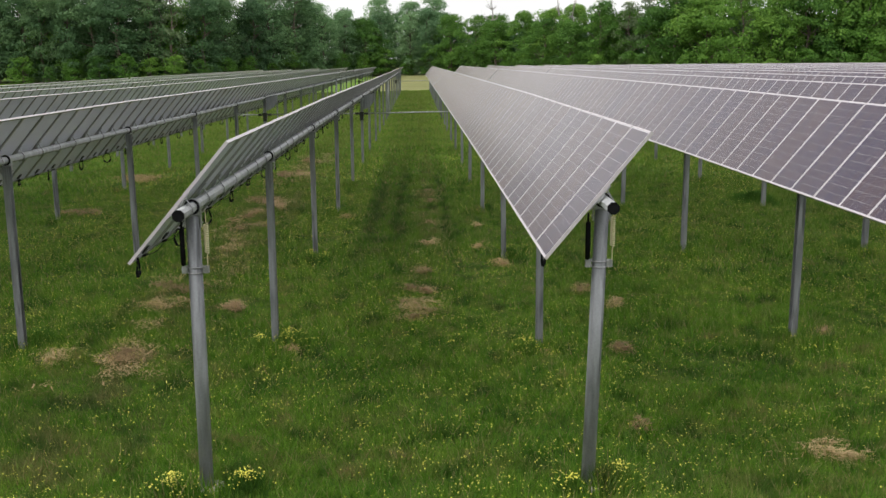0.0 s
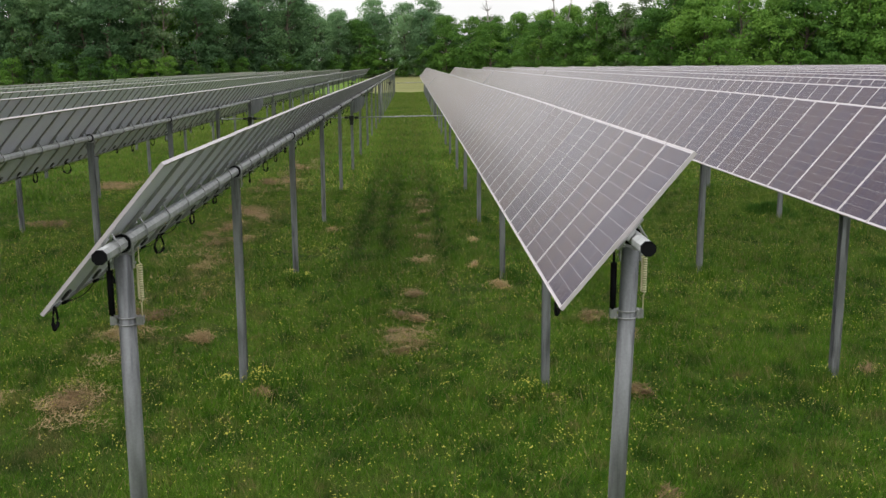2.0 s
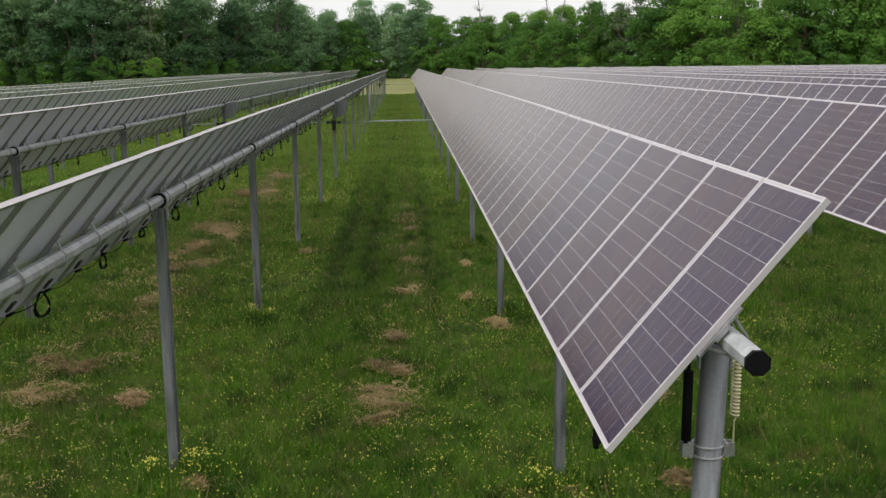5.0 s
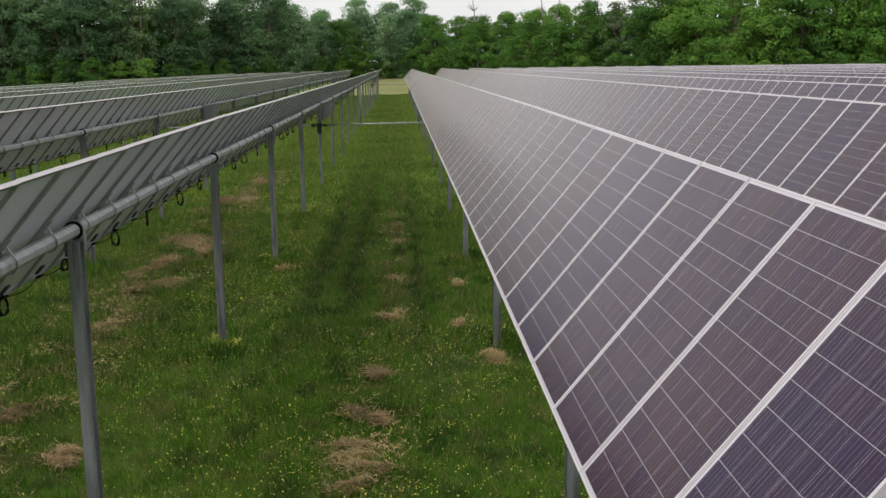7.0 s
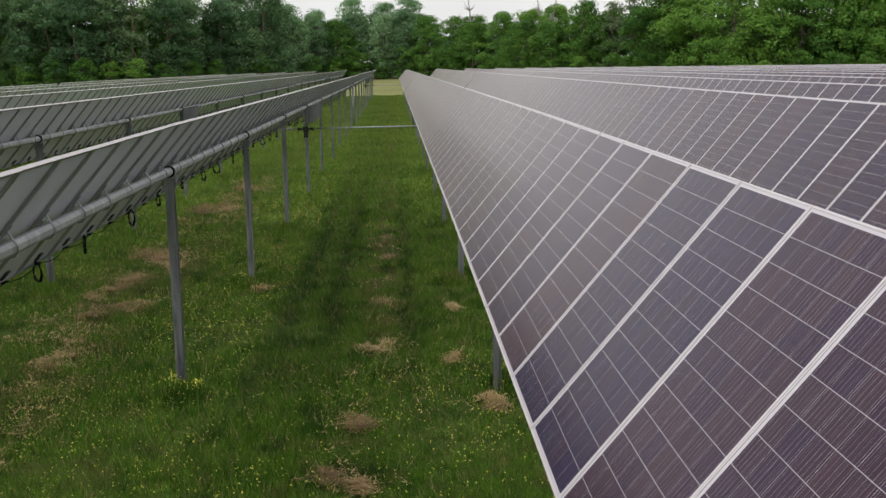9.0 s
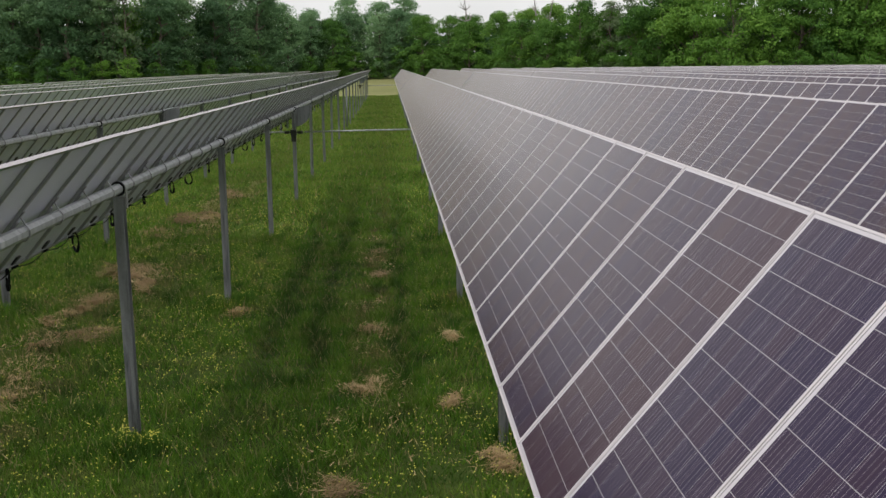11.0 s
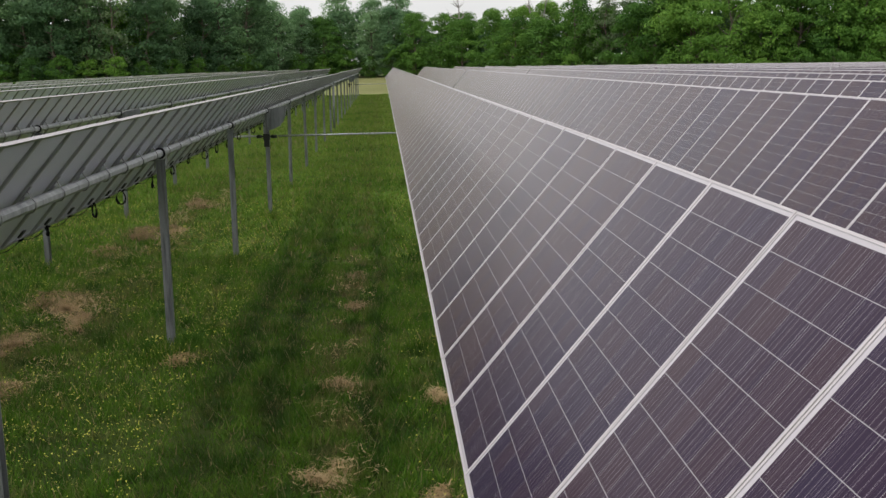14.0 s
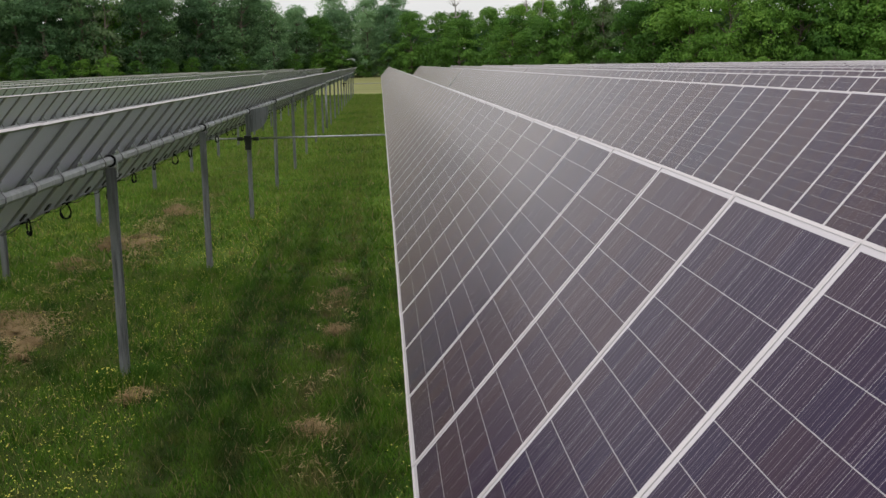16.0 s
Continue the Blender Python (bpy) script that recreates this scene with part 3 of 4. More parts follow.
for k, x, h, tilt in ROWS:
    for b in (0, 1):
        start = START + (0.0 if k == 0 else 0.45 if k > 0 else 0.32 if k == -1 else 0.95) + b * (PANELS * STEP + 0.75)
        if b == 0:
            detail = 2 if k in (0, -1) else 1
            if k == -2:
                detail = 2
        else:
            detail = 1
        tracker(k, x, h + (0.06 if b and k < 0 else 0.0), tilt - (1.5 if b else 0.0), start, detail, back=(k < 0))

# the drive shaft that links the rows
for b in (0, 1):
    y = START + POSTS[DRIVE] + b * (PANELS * STEP + 0.75)
    for k in range(-6, 15):
        bm = bmesh.new()
        za, zb = (TUBE_Z.get(j, 3.67) + rise(y) - 0.86 for j in (k, k + 1))
        ya, yb = (y + (0.0 if j == 0 else 0.45 if j > 0 else 0.46 if j == -1 else 0.95) for j in (k, k + 1))
        tube(bm, [(k * PITCH + 0.33, ya, za), ((k + 1) * PITCH - 0.33, yb, zb)], 0.03, 10)
        tagged(new("drive_shaft", mesh_from(bm, "drive_shaft", M_TUBE)), "grey steel drive shaft linking two tracker rows", "drive shaft", "drive shafts between rows")

# ---- ground ----
xs = sorted({*np.round(np.arange(-30, 30.1, 0.5), 3).tolist(), *np.arange(-160, 161, 8).tolist(), -3000.0, -1200.0, -500.0, -250.0, 250.0, 500.0, 1200.0, 3000.0})
ys = sorted({*np.round(np.arange(-16, 70.1, 0.5), 3).tolist(), *np.arange(72, 330, 6).tolist(), -3000.0, -1000.0, -300.0, -100.0, -40.0, 500.0, 1000.0, 3000.0})
gm = bpy.data.meshes.new("ground")
verts = [(x, y, ground_z(x, y) if abs(x) < 400 and -90 < y < 400 else rise(min(y, 400)) + (1.1 if y > 172 else 0.0)) for y in ys for x in xs]
nx = len(xs)
gm.from_pydata(verts, [], [(j * nx + i, j * nx + i + 1, (j + 1) * nx + i + 1, (j + 1) * nx + i) for j in range(len(ys) - 1) for i in range(nx - 1)])
gm.polygons.foreach_set("use_smooth", [True] * len(gm.polygons))
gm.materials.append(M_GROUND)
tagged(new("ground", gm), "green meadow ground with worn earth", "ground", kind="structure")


def bulk(name, co, faces_per, mat, label, category, smooth=False):
    """One mesh from an array of loose triangles or quads (n, corners, 3)."""
    n, c = co.shape[0], co.shape[1]
    me = bpy.data.meshes.new(name)
    me.vertices.add(n * c)
    me.vertices.foreach_set("co", co.reshape(-1).astype(np.float32))
    me.loops.add(n * c)
    me.loops.foreach_set("vertex_index", np.arange(n * c, dtype=np.int32))
    me.polygons.add(n)
    me.polygons.foreach_set("loop_start", np.arange(0, n * c, c, dtype=np.int32))
    me.update(calc_edges=True)
    me.materials.append(mat)
    ob = new(name, me)
    return tagged(ob, label, category, kind="stuff") if label else ob


nrng = np.random.default_rng(5)
gx, gy = np.arange(-45, 45.01, 0.5), np.arange(-16, 175.01, 0.5)
GZ = np.array([[ground_z(x, y) for x in gx] for y in gy])


def z_of(x, y):
    fx, fy = np.clip((x + 45) / 0.5, 0, len(gx) - 1.001), np.clip((y + 16) / 0.5, 0, len(gy) - 1.001)
    i, j = fx.astype(int), fy.astype(int)
    a, b = fx - i, fy - j
    return GZ[j, i] * (1 - a) * (1 - b) + GZ[j, i + 1] * a * (1 - b) + GZ[j + 1, i] * (1 - a) * b + GZ[j + 1, i + 1] * a * b


def lump(x, y, s, seed):
    """Smooth random height of the sward, 0 to 1, from summed waves."""
    r = np.random.default_rng(seed)
    v = 0
    for _ in range(9):
        a, f, p = r.uniform(0, 6.28), s * r.uniform(0.5, 2.2), r.uniform(0, 6.28)
        v = v + np.sin((x * np.cos(a) + y * np.sin(a)) * f + p)
    return np.clip(0.5 + v / 7.0, 0, 1)


def blades(x, y, height, width, lean):
    n = len(x)
    z = z_of(x, y)
    a, b = nrng.uniform(0, 2 * np.pi, n), nrng.uniform(0, 2 * np.pi, n)
    dx, dy = np.cos(a) * width / 2, np.sin(a) * width / 2
    l = lean * height
    co = np.empty((n, 3, 3))
    co[:, 0] = np.stack((x - dx, y - dy, z - 0.02), 1)
    co[:, 1] = np.stack((x + dx, y + dy, z - 0.02), 1)
    co[:, 2] = np.stack((x + np.cos(b) * l, y + np.sin(b) * l, z + height), 1)
    return co


def sward(x0, x1, y0, y1, density, h, w):
    n = int((x1 - x0) * (y1 - y0) * density)
    x, y = nrng.uniform(x0, x1, n), nrng.uniform(y0, y1, n)
    left = -3.2 - 0.46 * np.maximum(y + 13.5, 6) - nrng.exponential(2.2, n)
    right = -1.2 + 0.54 * np.maximum(y + 13.5, 6) + nrng.exponential(2.2, n)
    keep = (x > left) & (x < right)
    x, y = x[keep], y[keep]
    k = 0.5 * lump(x, y, 1.3, 3) + 0.5 * lump(x, y, 6.5, 12)
    height = h * (0.3 + 1.3 * k) * nrng.uniform(0.5, 1.3, len(x))
    return blades(x, y, height, w * nrng.uniform(0.6, 1.4, len(x)), nrng.uniform(0.2, 1.1, len(x)))


field = [sward(-9, 6, -9, -2.5, 260, 0.13, 0.02), sward(-16, 18, -2.5, 12, 1350, 0.13, 0.013), sward(-22, 26, 12, 30, 480, 0.15, 0.024),
         sward(-34, 34, 30, 62, 95, 0.17, 0.06), sward(-24, 12, 62, 172, 40, 0.2, 0.1)]
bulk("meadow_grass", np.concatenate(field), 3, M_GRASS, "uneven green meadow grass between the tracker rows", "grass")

# loose tufts of coarser grass all over the meadow
cx, cy = nrng.uniform(-14, 16, 9000), nrng.uniform(-2, 34, 9000)
inside = (cx > -3.2 - 0.46 * (cy + 13.5)) & (cx < -1.2 + 0.54 * (cy + 13.5)) & (lump(cx, cy, 1.1, 21) > 0.4)
cx, cy = np.repeat(cx[inside], 34), np.repeat(cy[inside], 34)
cs = np.repeat(nrng.uniform(0.04, 0.16, inside.sum()), 34)
bulk("coarse_grass", blades(cx + nrng.normal(0, 1, len(cx)) * cs, cy + nrng.normal(0, 1, len(cx)) * cs, (0.09 + cs) * nrng.uniform(0.6, 1.4, len(cx)), nrng.uniform(0.010, 0.022, len(cx)), nrng.uniform(0.2, 1.2, len(cx))), 3, M_GRASS, "coarse green grass tufts scattered over the meadow", "grass")

# taller tufts round the posts
tx, ty = [], []
for k, x, h, tilt in ROWS:
    if -3 <= k <= 3:
        for p in POSTS[:7]:
            n = nrng.integers(150, 900)
            r = np.abs(nrng.normal(0, 0.36, n))
            a = nrng.uniform(0, 2 * np.pi, n)
            tx.append(x + nrng.uniform(-0.2, 0.2) + r * np.cos(a))
            ty.append(START + p + r * np.sin(a))
tx, ty = np.concatenate(tx), np.concatenate(ty)
bulk("grass_tuft", blades(tx, ty, nrng.uniform(0.15, 0.42, len(tx)), nrng.uniform(0.012, 0.028, len(tx)), nrng.uniform(0.1, 0.7, len(tx))), 3, M_GRASS, "tall green grass tufts round the post feet", "grass")

# buttercups
fx_, fy_ = nrng.uniform(-16, 16, 330000), nrng.uniform(-2, 42, 330000)
keep = (nrng.uniform(0, 1, 330000) < 0.05 + 0.9 * lump(fx_, fy_, 0.9, 8) * lump(fx_, fy_, 4.0, 9)) & ~((fy_ > 15) & (np.abs(fx_ + 2.5) < 1.6))
fx_, fy_ = fx_[keep], fy_[keep]
fx_, fy_ = np.concatenate((fx_, tx[::6])), np.concatenate((fy_, ty[::6]))
n = len(fx_)
fz = z_of(fx_, fy_) + nrng.uniform(0.10, 0.26, n)
s = nrng.uniform(0.007, 0.013, n)
a = nrng.uniform(0, 2 * np.pi, n)
tip = nrng.uniform(-0.6, 0.6, (n, 2)) * s[:, None]
quad = np.empty((n, 4, 3))
for c in range(4):
    ca, sa = np.cos(a + c * np.pi / 2), np.sin(a + c * np.pi / 2)
    quad[:, c] = np.stack((fx_ + s * ca, fy_ + s * sa, fz + tip[:, 0] * ca + tip[:, 1] * sa), 1)
bulk("buttercups", quad, 4, M_FLOWER, "small yellow buttercups scattered in the grass", "flowers")

# leafy buttercup clumps at the feet of the posts nearest the aisle
CLUMPS = [(-4.82, 6.5, 0.36, 160), (-5.4, 6.35, 0.26, 60), (-0.25, 5.55, 0.34, 90), (0.1, 5.9, 0.22, 30), (-4.55, -0.1, 0.26, 120), (-5.5, -0.2, 0.28, 150), (0.35, -0.2, 0.26, 90),
          (-0.35, -0.45, 0.2, 60), (4.85, 6.3, 0.28, 20), (-5.2, 14.2, 0.34, 90), (-4.8, 14.1, 0.25, 50), (-4.75, 22.5, 0.36, 12), (-5.3, 22.2, 0.34, 50), (-4.9, 30.5, 0.3, 40),
          (-9.9, 7.1, 0.36, 15), (-10.3, 6.9, 0.3, 40), (5.2, 14.6, 0.4, 20), (0.2, 14.2, 0.35, 40), (0.1, 22.4, 0.35, 20), (10.2, 6.4, 0.45, 10), (10.0, 14.8, 0.45, 10), (10.2, 23.6, 0.75, 12), (9.8, 24.0, 0.5, 8)]
for qx, qy, qr, blooms in CLUMPS:
    n = int(3600 * qr)
    d = np.abs(nrng.normal(0, 0.6, n))
    a = nrng.uniform(0, 2 * np.pi, n)
    x, y = qx + qr * d * np.cos(a), qy + qr * d * np.sin(a)
    tall = (0.12 + 0.55 * qr * np.exp(-d * d)) * nrng.uniform(0.6, 1.15, n)
    leafy = bulk("buttercup_clump", blades(x, y, tall, nrng.uniform(0.018, 0.045, n), nrng.uniform(0.15, 0.8, n)), 3, M_WEED, "leafy green buttercup clump at a post's foot", "weeds")
    pick = nrng.integers(0, n, blooms)
    bx, by, bz = x[pick], y[pick], z_of(x[pick], y[pick]) + tall[pick] + 0.03
    size = nrng.uniform(0.009, 0.015, blooms)
    a = nrng.uniform(0, 2 * np.pi, blooms)
    heads = np.empty((blooms, 4, 3))
    for c in range(4):
        ca, sa = np.cos(a + c * np.pi / 2), np.sin(a + c * np.pi / 2)
        heads[:, c] = np.stack((bx + size * ca, by + size * sa, bz + 0.3 * size * sa), 1)
    flowers = bulk("blooms", heads, 4, M_FLOWER, "", "")
    flowers.parent = leafy

# heaps of dry straw left by mowing
SIDE_HEAPS = [(-15.7, 35.0, 1.2, 1.2), (-14.8, 24.2, 0.9, 0.5), (-9.16, 6.0, 0.35, 0.3), (-7.8, 5.9, 0.45, 0.3), (-8.3, 11.3, 0.5, 0.35), (-8.0, 9.8, 0.5, 0.35),
    (-7.6, 16.2, 0.5, 0.4), (-7.75, 20.0, 0.75, 0.6), (-6.42, 9.4, 0.3, 0.25), (-8.45, 26.6, 0.7, 0.7), (-7.9, 26.0, 0.5, 0.6), (-7.65, 11.1, 0.3, 0.3), (-8.5, 35.6, 0.8, 1.2),
    (-8.3, 23.0, 0.45, 0.7), (-8.5, 21.6, 0.4, 0.5), (-8.05, 42.0, 0.6, 1.2), (-8.9, 32.4, 0.5, 0.8), (-7.4, 24.5, 0.35, 0.8), (-7.75, 36.0, 0.4, 0.6)]
AISLE_HEAPS = [(-2.3, 8.75, 0.55, 0.8), (1.57, 10.3, 0.35, 0.35), (2.05, 9.0, 0.3, 0.3), (1.57, 5.7, 0.22, 0.18), (1.09, 1.7, 0.14, 0.14), (3.43, 0.6, 0.42, 0.28), (5.85, 6.6, 0.22, 0.2),
    (-1.78, 16.4, 0.42, 0.32), (-2.13, 12.5, 0.28, 0.2), (-4.8, 21.55, 0.26, 0.22), (-1.95, 19.85, 0.3, 0.22), (-0.14, 13.2, 0.22, 0.3), (-2.5, 10.7, 0.25, 0.15), (-2.1, 10.4, 0.2, 0.15),
    (-0.56, 15.5, 0.16, 0.22), (-1.85, 28.0, 0.25, 0.35), (-0.43, 19.1, 0.16, 0.2), (-1.74, 24.9, 0.2, 0.25), (-0.3, 5.45, 0.42, 0.1), (-4.7, 6.05, 0.22, 0.12)]
for hx, hy, rx, ry in SIDE_HEAPS + AISLE_HEAPS:
    # a few broken, curling swathes, thick in the middle and ragged at the ends
    swathes = 2 + int(4 * min(1.0, rx * ry + 0.3))
    n = int(4800 * min(1.4, rx * ry + 0.06))
    w = nrng.integers(0, swathes, n)
    sx, sy = nrng.uniform(-0.55, 0.55, swathes) * rx, np.linspace(-0.75, 0.75, swathes) * ry + nrng.uniform(-0.15, 0.15, swathes) * ry
    sl, sa, sc = nrng.uniform(0.35, 0.85, swathes) * rx, nrng.uniform(-0.5, 0.5, swathes), nrng.uniform(-0.5, 0.5, swathes)
    sw = nrng.uniform(0.045, 0.11, swathes) * (0.6 + ry)
    v = np.clip(nrng.normal(0, 0.5, n), -1.2, 1.2)
    clot = 0.45 + 0.9 * np.abs(np.sin(v * 5.0 + w * 2.1))
    off = nrng.normal(0, 1, n) * sw[w] * clot
    along = sa[w] + 2 * sc[w] * v
    x = hx + sx[w] + sl[w] * v * np.cos(sa[w]) - off * np.sin(along)
    y = hy + sy[w] + sl[w] * (v * np.sin(sa[w]) + sc[w] * v * v) + off * np.cos(along)
    loose = nrng.random(n) < 0.12
    x, y = np.where(loose, hx + nrng.normal(0, 0.8, n) * rx, x), np.where(loose, hy + nrng.normal(0, 0.8, n) * ry, y)
    z = z_of(x, y) + nrng.uniform(0.05, 0.16, n) * (0.5 + 0.6 * np.exp(-(off / sw[w]) ** 2))
    b, ln = along + nrng.normal(0, 0.7, n), nrng.uniform(0.06, 0.2, n) * nrng.choice((-1, 1), n)
    w = nrng.uniform(0.004, 0.012, n)
    co = np.empty((n, 3, 3))
    co[:, 0] = np.stack((x - np.sin(b) * w, y + np.cos(b) * w, z), 1)
    co[:, 1] = np.stack((x + np.sin(b) * w, y - np.cos(b) * w, z), 1)
    co[:, 2] = np.stack((x + np.cos(b) * ln, y + np.sin(b) * ln, z + nrng.uniform(-0.06, 0.05, n)), 1)
    bulk("straw_heap", co, 3, M_STRAW, "heap of dry tan mown grass on the meadow", "straw")


# thin loose straw along the old swathes
n = 26000
near = nrng.random(n) < 0.10
x = np.where(near, nrng.normal(-1.95, 0.35, n), nrng.normal(-8.0, 0.6, n))
y = np.where(near, nrng.uniform(9, 31, n), nrng.uniform(4, 46, n))
some = lump(x, y, 2.6, 31) + 0.6 * lump(x, y, 8.0, 32) > 0.95
x, y = x[some], y[some]
n = len(x)
z, b, w = z_of(x, y) + nrng.uniform(0.05, 0.14, n), nrng.normal(1.2, 0.9, n), nrng.uniform(0.004, 0.012, n)
ln = nrng.uniform(0.08, 0.24, n)
co = np.empty((n, 3, 3))
co[:, 0] = np.stack((x - np.sin(b) * w, y + np.cos(b) * w, z), 1)
co[:, 1] = np.stack((x + np.sin(b) * w, y - np.cos(b) * w, z), 1)
co[:, 2] = np.stack((x + np.cos(b) * ln, y + np.sin(b) * ln, z + nrng.uniform(-0.06, 0.05, n)), 1)
bulk("loose_straw", co, 3, M_STRAW, "thin loose tan straw strewn along the mown swathes", "straw")


# ---- trees ----
def limb(bm, p, d, length, r, depth, r_rng, ends):
    pts, rad = [p.copy()], [r]
    q, v = p.copy(), d.normalized()
    for i in range(4):
        v = (v + Vector((r_rng.uniform(-0.25, 0.25), r_rng.uniform(-0.25, 0.25), r_rng.uniform(-0.05, 0.2)))).normalized()
        q = q + v * length / 4
        pts.append(q.copy())
        rad.append(r * (1 - 0.18 * (i + 1)))
    tube(bm, pts, rad, 4, caps=False)
    ends.append(q.copy())
    if depth:
        for _ in range(r_rng.randint(2, 3)):
            j = r_rng.randint(2, 4)
            w = (v + Vector((r_rng.uniform(-1, 1), r_rng.uniform(-1, 1), r_rng.uniform(-0.1, 0.7)))).normalized()
            limb(bm, pts[j], w, length * r_rng.uniform(0.5, 0.75), rad[j] * 0.65, depth - 1, r_rng, ends)


def make_tree(seed, height, spread, leaf, mat, clumps, per, crown_low=0.18, wood=M_BARK):
    """A tapered trunk with limbs, and a crown of small leaves in uneven clumps."""
    r = random.Random(seed)
    nr = np.random.default_rng(seed)
    base = new("tree")
    bm = bmesh.new()
    ends = []
    trunk = [Vector((0.02 * height * math.sin(i * 1.7 + seed), 0.02 * height * math.cos(i * 1.3 + seed), height * 0.92 * i / 7 - (0.5 if i == 0 else 0))) for i in range(8)]
    tube(bm, trunk, [height * 0.022 * (1 - i / 8.5) for i in range(8)], 8, caps=False)
    for i in range(2, 8):
        for _ in range(3):
            a = r.uniform(0, 6.28)
            limb(bm, trunk[i], Vector((math.cos(a), math.sin(a), r.uniform(0.25, 0.9))), spread * r.uniform(0.55, 1.0) * (1.1 - 0.08 * i), height * 0.008, 0 if leaf else 2, r, ends)
    part("trunk", mesh_from(bm, "trunk", wood), base)
    if leaf:
        cs = []
        for _ in range(clumps):
            zf = r.uniform(0.0, 1.0) ** 0.8
            prof = math.sin(math.pi * min(1, 0.16 + 0.80 * zf)) ** 0.6
            a, rad = r.uniform(0, 6.28), spread * prof * math.sqrt(r.uniform(0.15, 1.0))
            wob = 1 + 0.28 * math.sin(2 * a + seed) + 0.15 * math.sin(5 * a + 2 * seed)
            cs.append((rad * wob * math.cos(a), rad * wob * math.sin(a), height * (crown_low + (0.97 - crown_low) * zf), spread * r.uniform(0.20, 0.46)))
        cs = np.array(cs)
        n = clumps * per
        c = np.repeat(cs, per, 0)
        d = nr.normal(size=(n, 3))
        d /= np.linalg.norm(d, axis=1)[:, None]
        d[:, 2] = np.where(d[:, 2] < -0.3, -d[:, 2], d[:, 2])
        p = c[:, :3] + d * (c[:, 3] * nr.uniform(0.74, 1.08, n))[:, None] * np.array((1, 1, 0.8))
        nn = d + nr.normal(size=(n, 3)) * 0.42
        nn /= np.linalg.norm(nn, axis=1)[:, None]
        t = np.cross(nn, nr.normal(size=(n, 3)))
        t /= np.linalg.norm(t, axis=1)[:, None]
        b = np.cross(nn, t)
        sz = leaf * nr.uniform(0.5, 1.35, n)[:, None]
        co = np.stack((p + t * sz, p + b * sz * 0.7, p - t * sz * 0.8, p - b * sz * 0.6), 1)
        crown = bulk("crown", co, 4, mat, "", "")
        crown.parent = base
    return base


KINDS = {
    "dark": [make_tree(3 + i, 22, 5.7, 0.25, M_LEAF_DARK, 110, 110, 0.03) for i in range(3)],
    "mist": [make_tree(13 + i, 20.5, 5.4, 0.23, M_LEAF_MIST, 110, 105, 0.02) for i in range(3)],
    "green": [make_tree(23 + i, 15.0, 4.9, 0.185, M_LEAF, 78, 190, 0.02) for i in range(4)],
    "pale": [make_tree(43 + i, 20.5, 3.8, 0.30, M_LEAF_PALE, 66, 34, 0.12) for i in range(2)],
    "bare": [make_tree(53 + i, 22, 3.4, 0, None, 0, 0, 0.3, M_DEADWOOD) for i in range(2)],
    "bush": [make_tree(63 + i, 6.5, 3.0, 0.16, M_LEAF, 50, 80, 0.0) for i in range(3)],
}
LABELS = {"dark": "tall dark green leafy tree in the wood's edge", "mist": "tall leafy tree in the wood's edge, haze painted into its leaves", "green": "rounded bright green leafy tree in the wood's edge",
          "pale": "slender pale green tree with thin foliage", "bare": "bare grey tree with leafless branches", "bush": "dense green bush at the wood's edge"}
USED = {}


def plant(kind, x, y, scale, turn):
    i = USED.get(kind, 0)
    USED[kind] = i + 1
    src = KINDS[kind][i % len(KINDS[kind])]
    m = pose(x, y, ground_z(x, y), 0, 0, turn) @ Matrix.Diagonal((scale * trng.uniform(0.88, 1.15), scale * trng.uniform(0.88, 1.15), scale, 1))
    if i < len(KINDS[kind]):
        src.matrix_basis = m
        ob = src
    else:
        ob = copy_thing(src, m @ Matrix.Diagonal((*[1 / v for v in src.scale], 1)))
    return tagged(ob, LABELS[kind], "bush" if kind == "bush" else "tree", "trees of the wood's edge")


trng = random.Random(17)


def edge(u):
    """Distance of the wood's edge along the bearing u (x over y from the aisle)."""
    if u < 0.02:
        return 282.0 - 38.0 * min(1.0, max(0.0, -u - 0.06) / 0.2)
    return 282.0 - 102.0 * min(1.0, (u - 0.02) / 0.33) ** 0.8


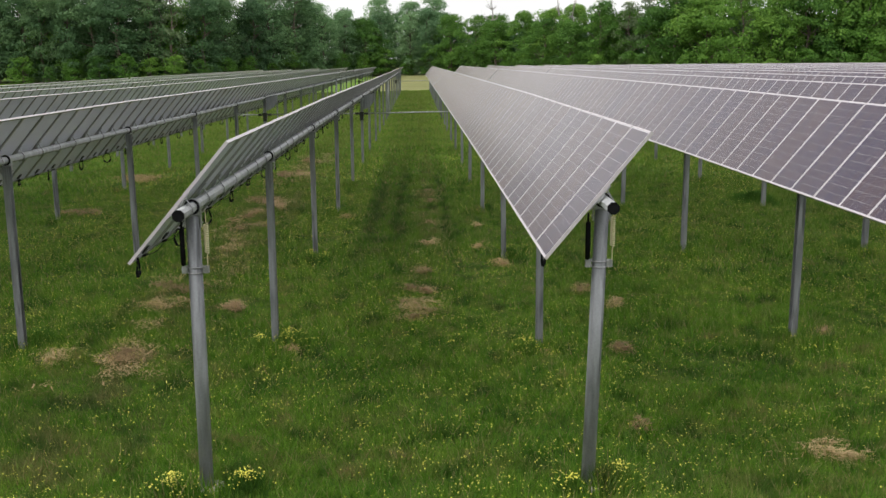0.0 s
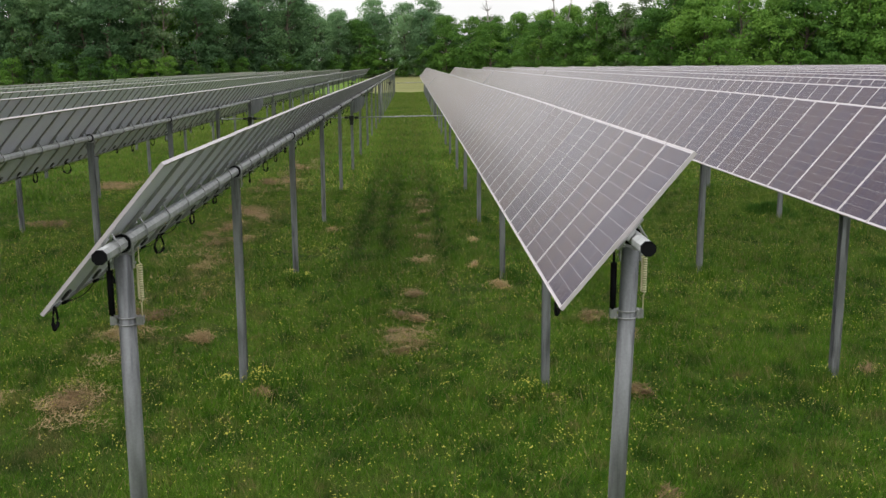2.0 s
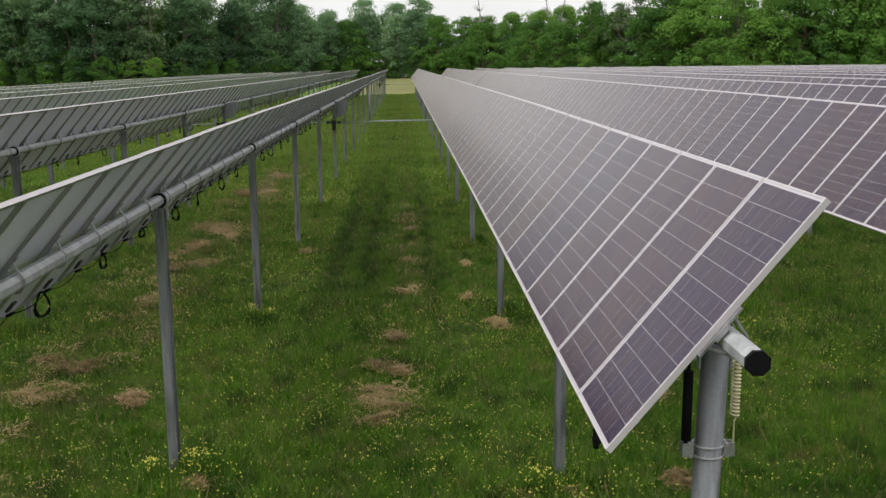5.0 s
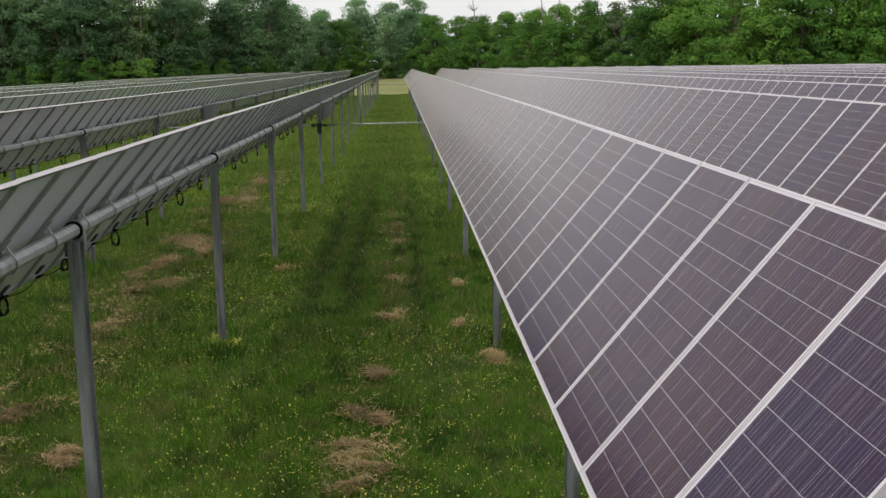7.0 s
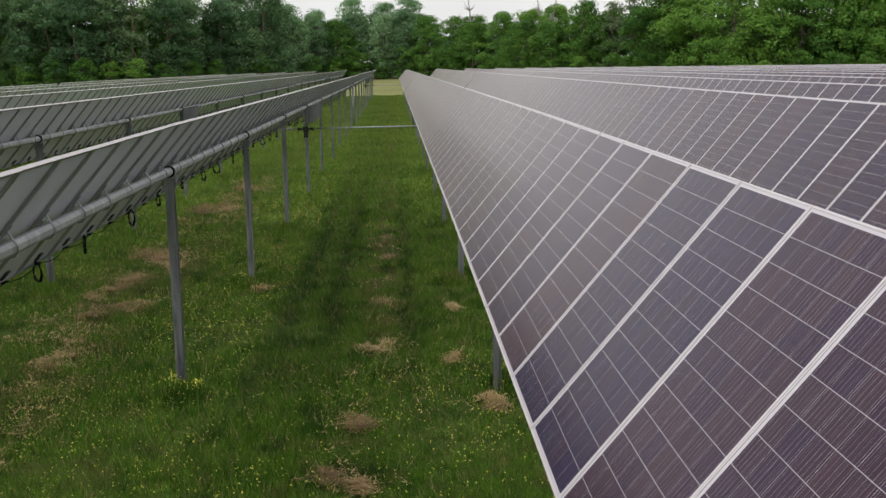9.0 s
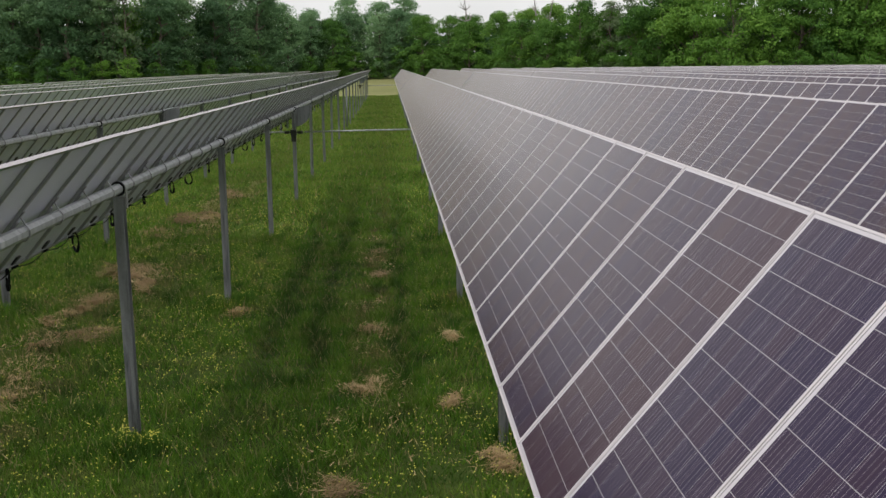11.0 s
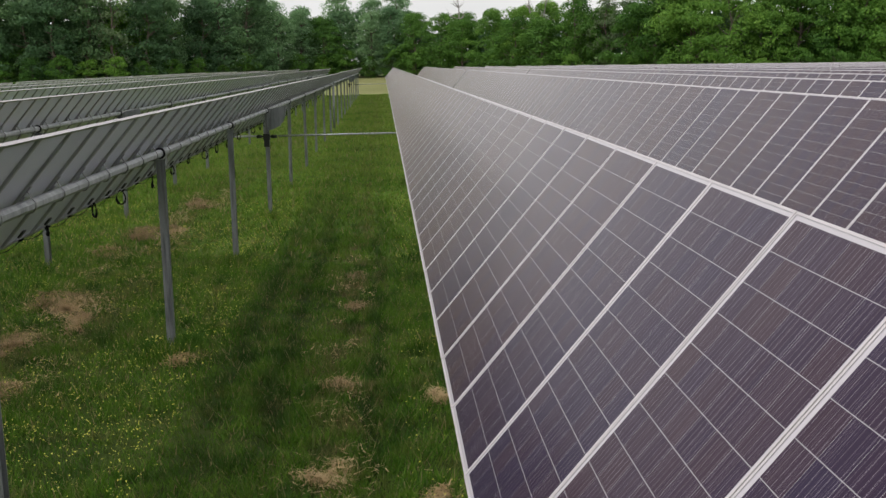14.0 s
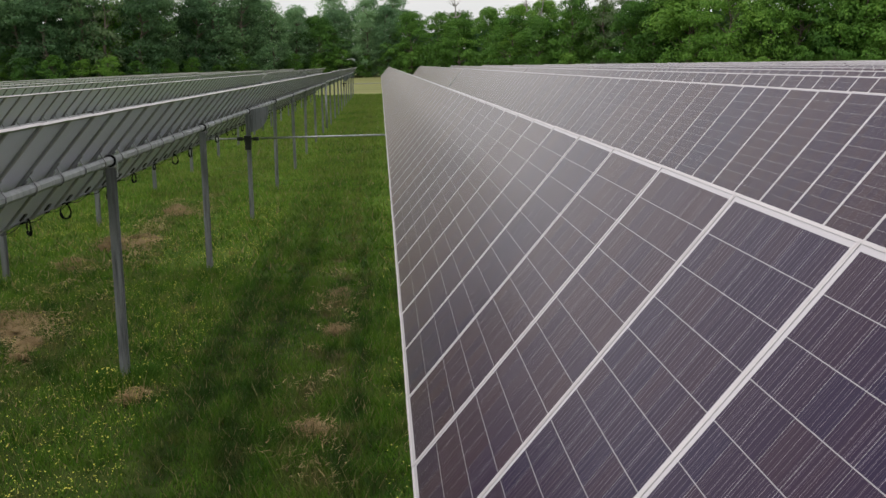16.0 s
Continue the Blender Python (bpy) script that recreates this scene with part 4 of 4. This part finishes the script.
u = -0.62
while u < 0.72:
    d = edge(u)
    for depth in (0, 1) if trng.random() < 0.85 else (0,):
        y = d + depth * 7.5 + trng.uniform(-2.5, 2.5)
        x = -1.5 + (u + trng.uniform(-0.006, 0.006)) * y
        left = u < 0.03
        pick = trng.random()
        if left:
            # the middle stretch gets the leaves with haze in their colour
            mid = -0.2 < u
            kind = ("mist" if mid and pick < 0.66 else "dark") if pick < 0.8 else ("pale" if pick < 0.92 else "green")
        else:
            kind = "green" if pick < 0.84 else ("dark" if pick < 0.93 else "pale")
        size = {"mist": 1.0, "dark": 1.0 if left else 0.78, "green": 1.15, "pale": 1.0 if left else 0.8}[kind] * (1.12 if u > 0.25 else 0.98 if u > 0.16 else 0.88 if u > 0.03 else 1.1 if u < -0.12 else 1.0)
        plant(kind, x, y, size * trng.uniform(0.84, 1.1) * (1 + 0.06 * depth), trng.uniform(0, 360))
    if trng.random() < 0.8:
        y = d - trng.uniform(3.5, 6.5)
        plant("bush", -1.5 + u * y, y, trng.uniform(0.6, 1.1), trng.uniform(0, 360))
    u += 6.4 / d
for bu, by, bs in ((-0.405, 245, 1.35), (-0.385, 247, 1.45), (-0.365, 246, 1.15), (-0.345, 244, 1.3), (-0.325, 243, 1.0), (0.02, 284, 1.5)):
    plant("bush", -1.5 + bu * by, by, bs, trng.uniform(0, 360))
for bu, bs in ((0.075, 1.02), (0.145, 0.95), (0.16, 0.95), (0.19, 0.85), (-0.13, 1.05), (-0.15, 1.0), (-0.265, 1.0), (0.375, 0.72)):
    y = edge(bu) + 4
    plant("bare", -1.5 + bu * y, y, bs, trng.uniform(0, 360))

# the wood's dim interior behind its edge: loose leafage from the ground up
n = 52000
wu = nrng.uniform(-0.62, 0.72, n)
wd = np.array([edge(v) for v in wu]) + nrng.uniform(6, 24, n)
top = np.where(wu < 0.03, 18.5, 14.0) * (0.88 + 0.12 * np.sin(wu * 90) * np.sin(wu * 37))
centre = np.stack((-1.5 + wu * wd, wd, 0.6 + nrng.uniform(0, 1, n) * top), 1)
t1 = nrng.normal(size=(n, 3))
t1 /= np.linalg.norm(t1, axis=1)[:, None]
t2 = np.cross(t1, nrng.normal(size=(n, 3)))
t2 /= np.linalg.norm(t2, axis=1)[:, None]
size = nrng.uniform(0.35, 0.85, n)[:, None]
bulk("woodland_leafage", np.stack((centre + t1 * size, centre + t2 * size * 0.8, centre - t1 * size * 0.9, centre - t2 * size * 0.7), 1), 4, M_LEAF_DARK, "dense dim leafage inside the wood", "woods")
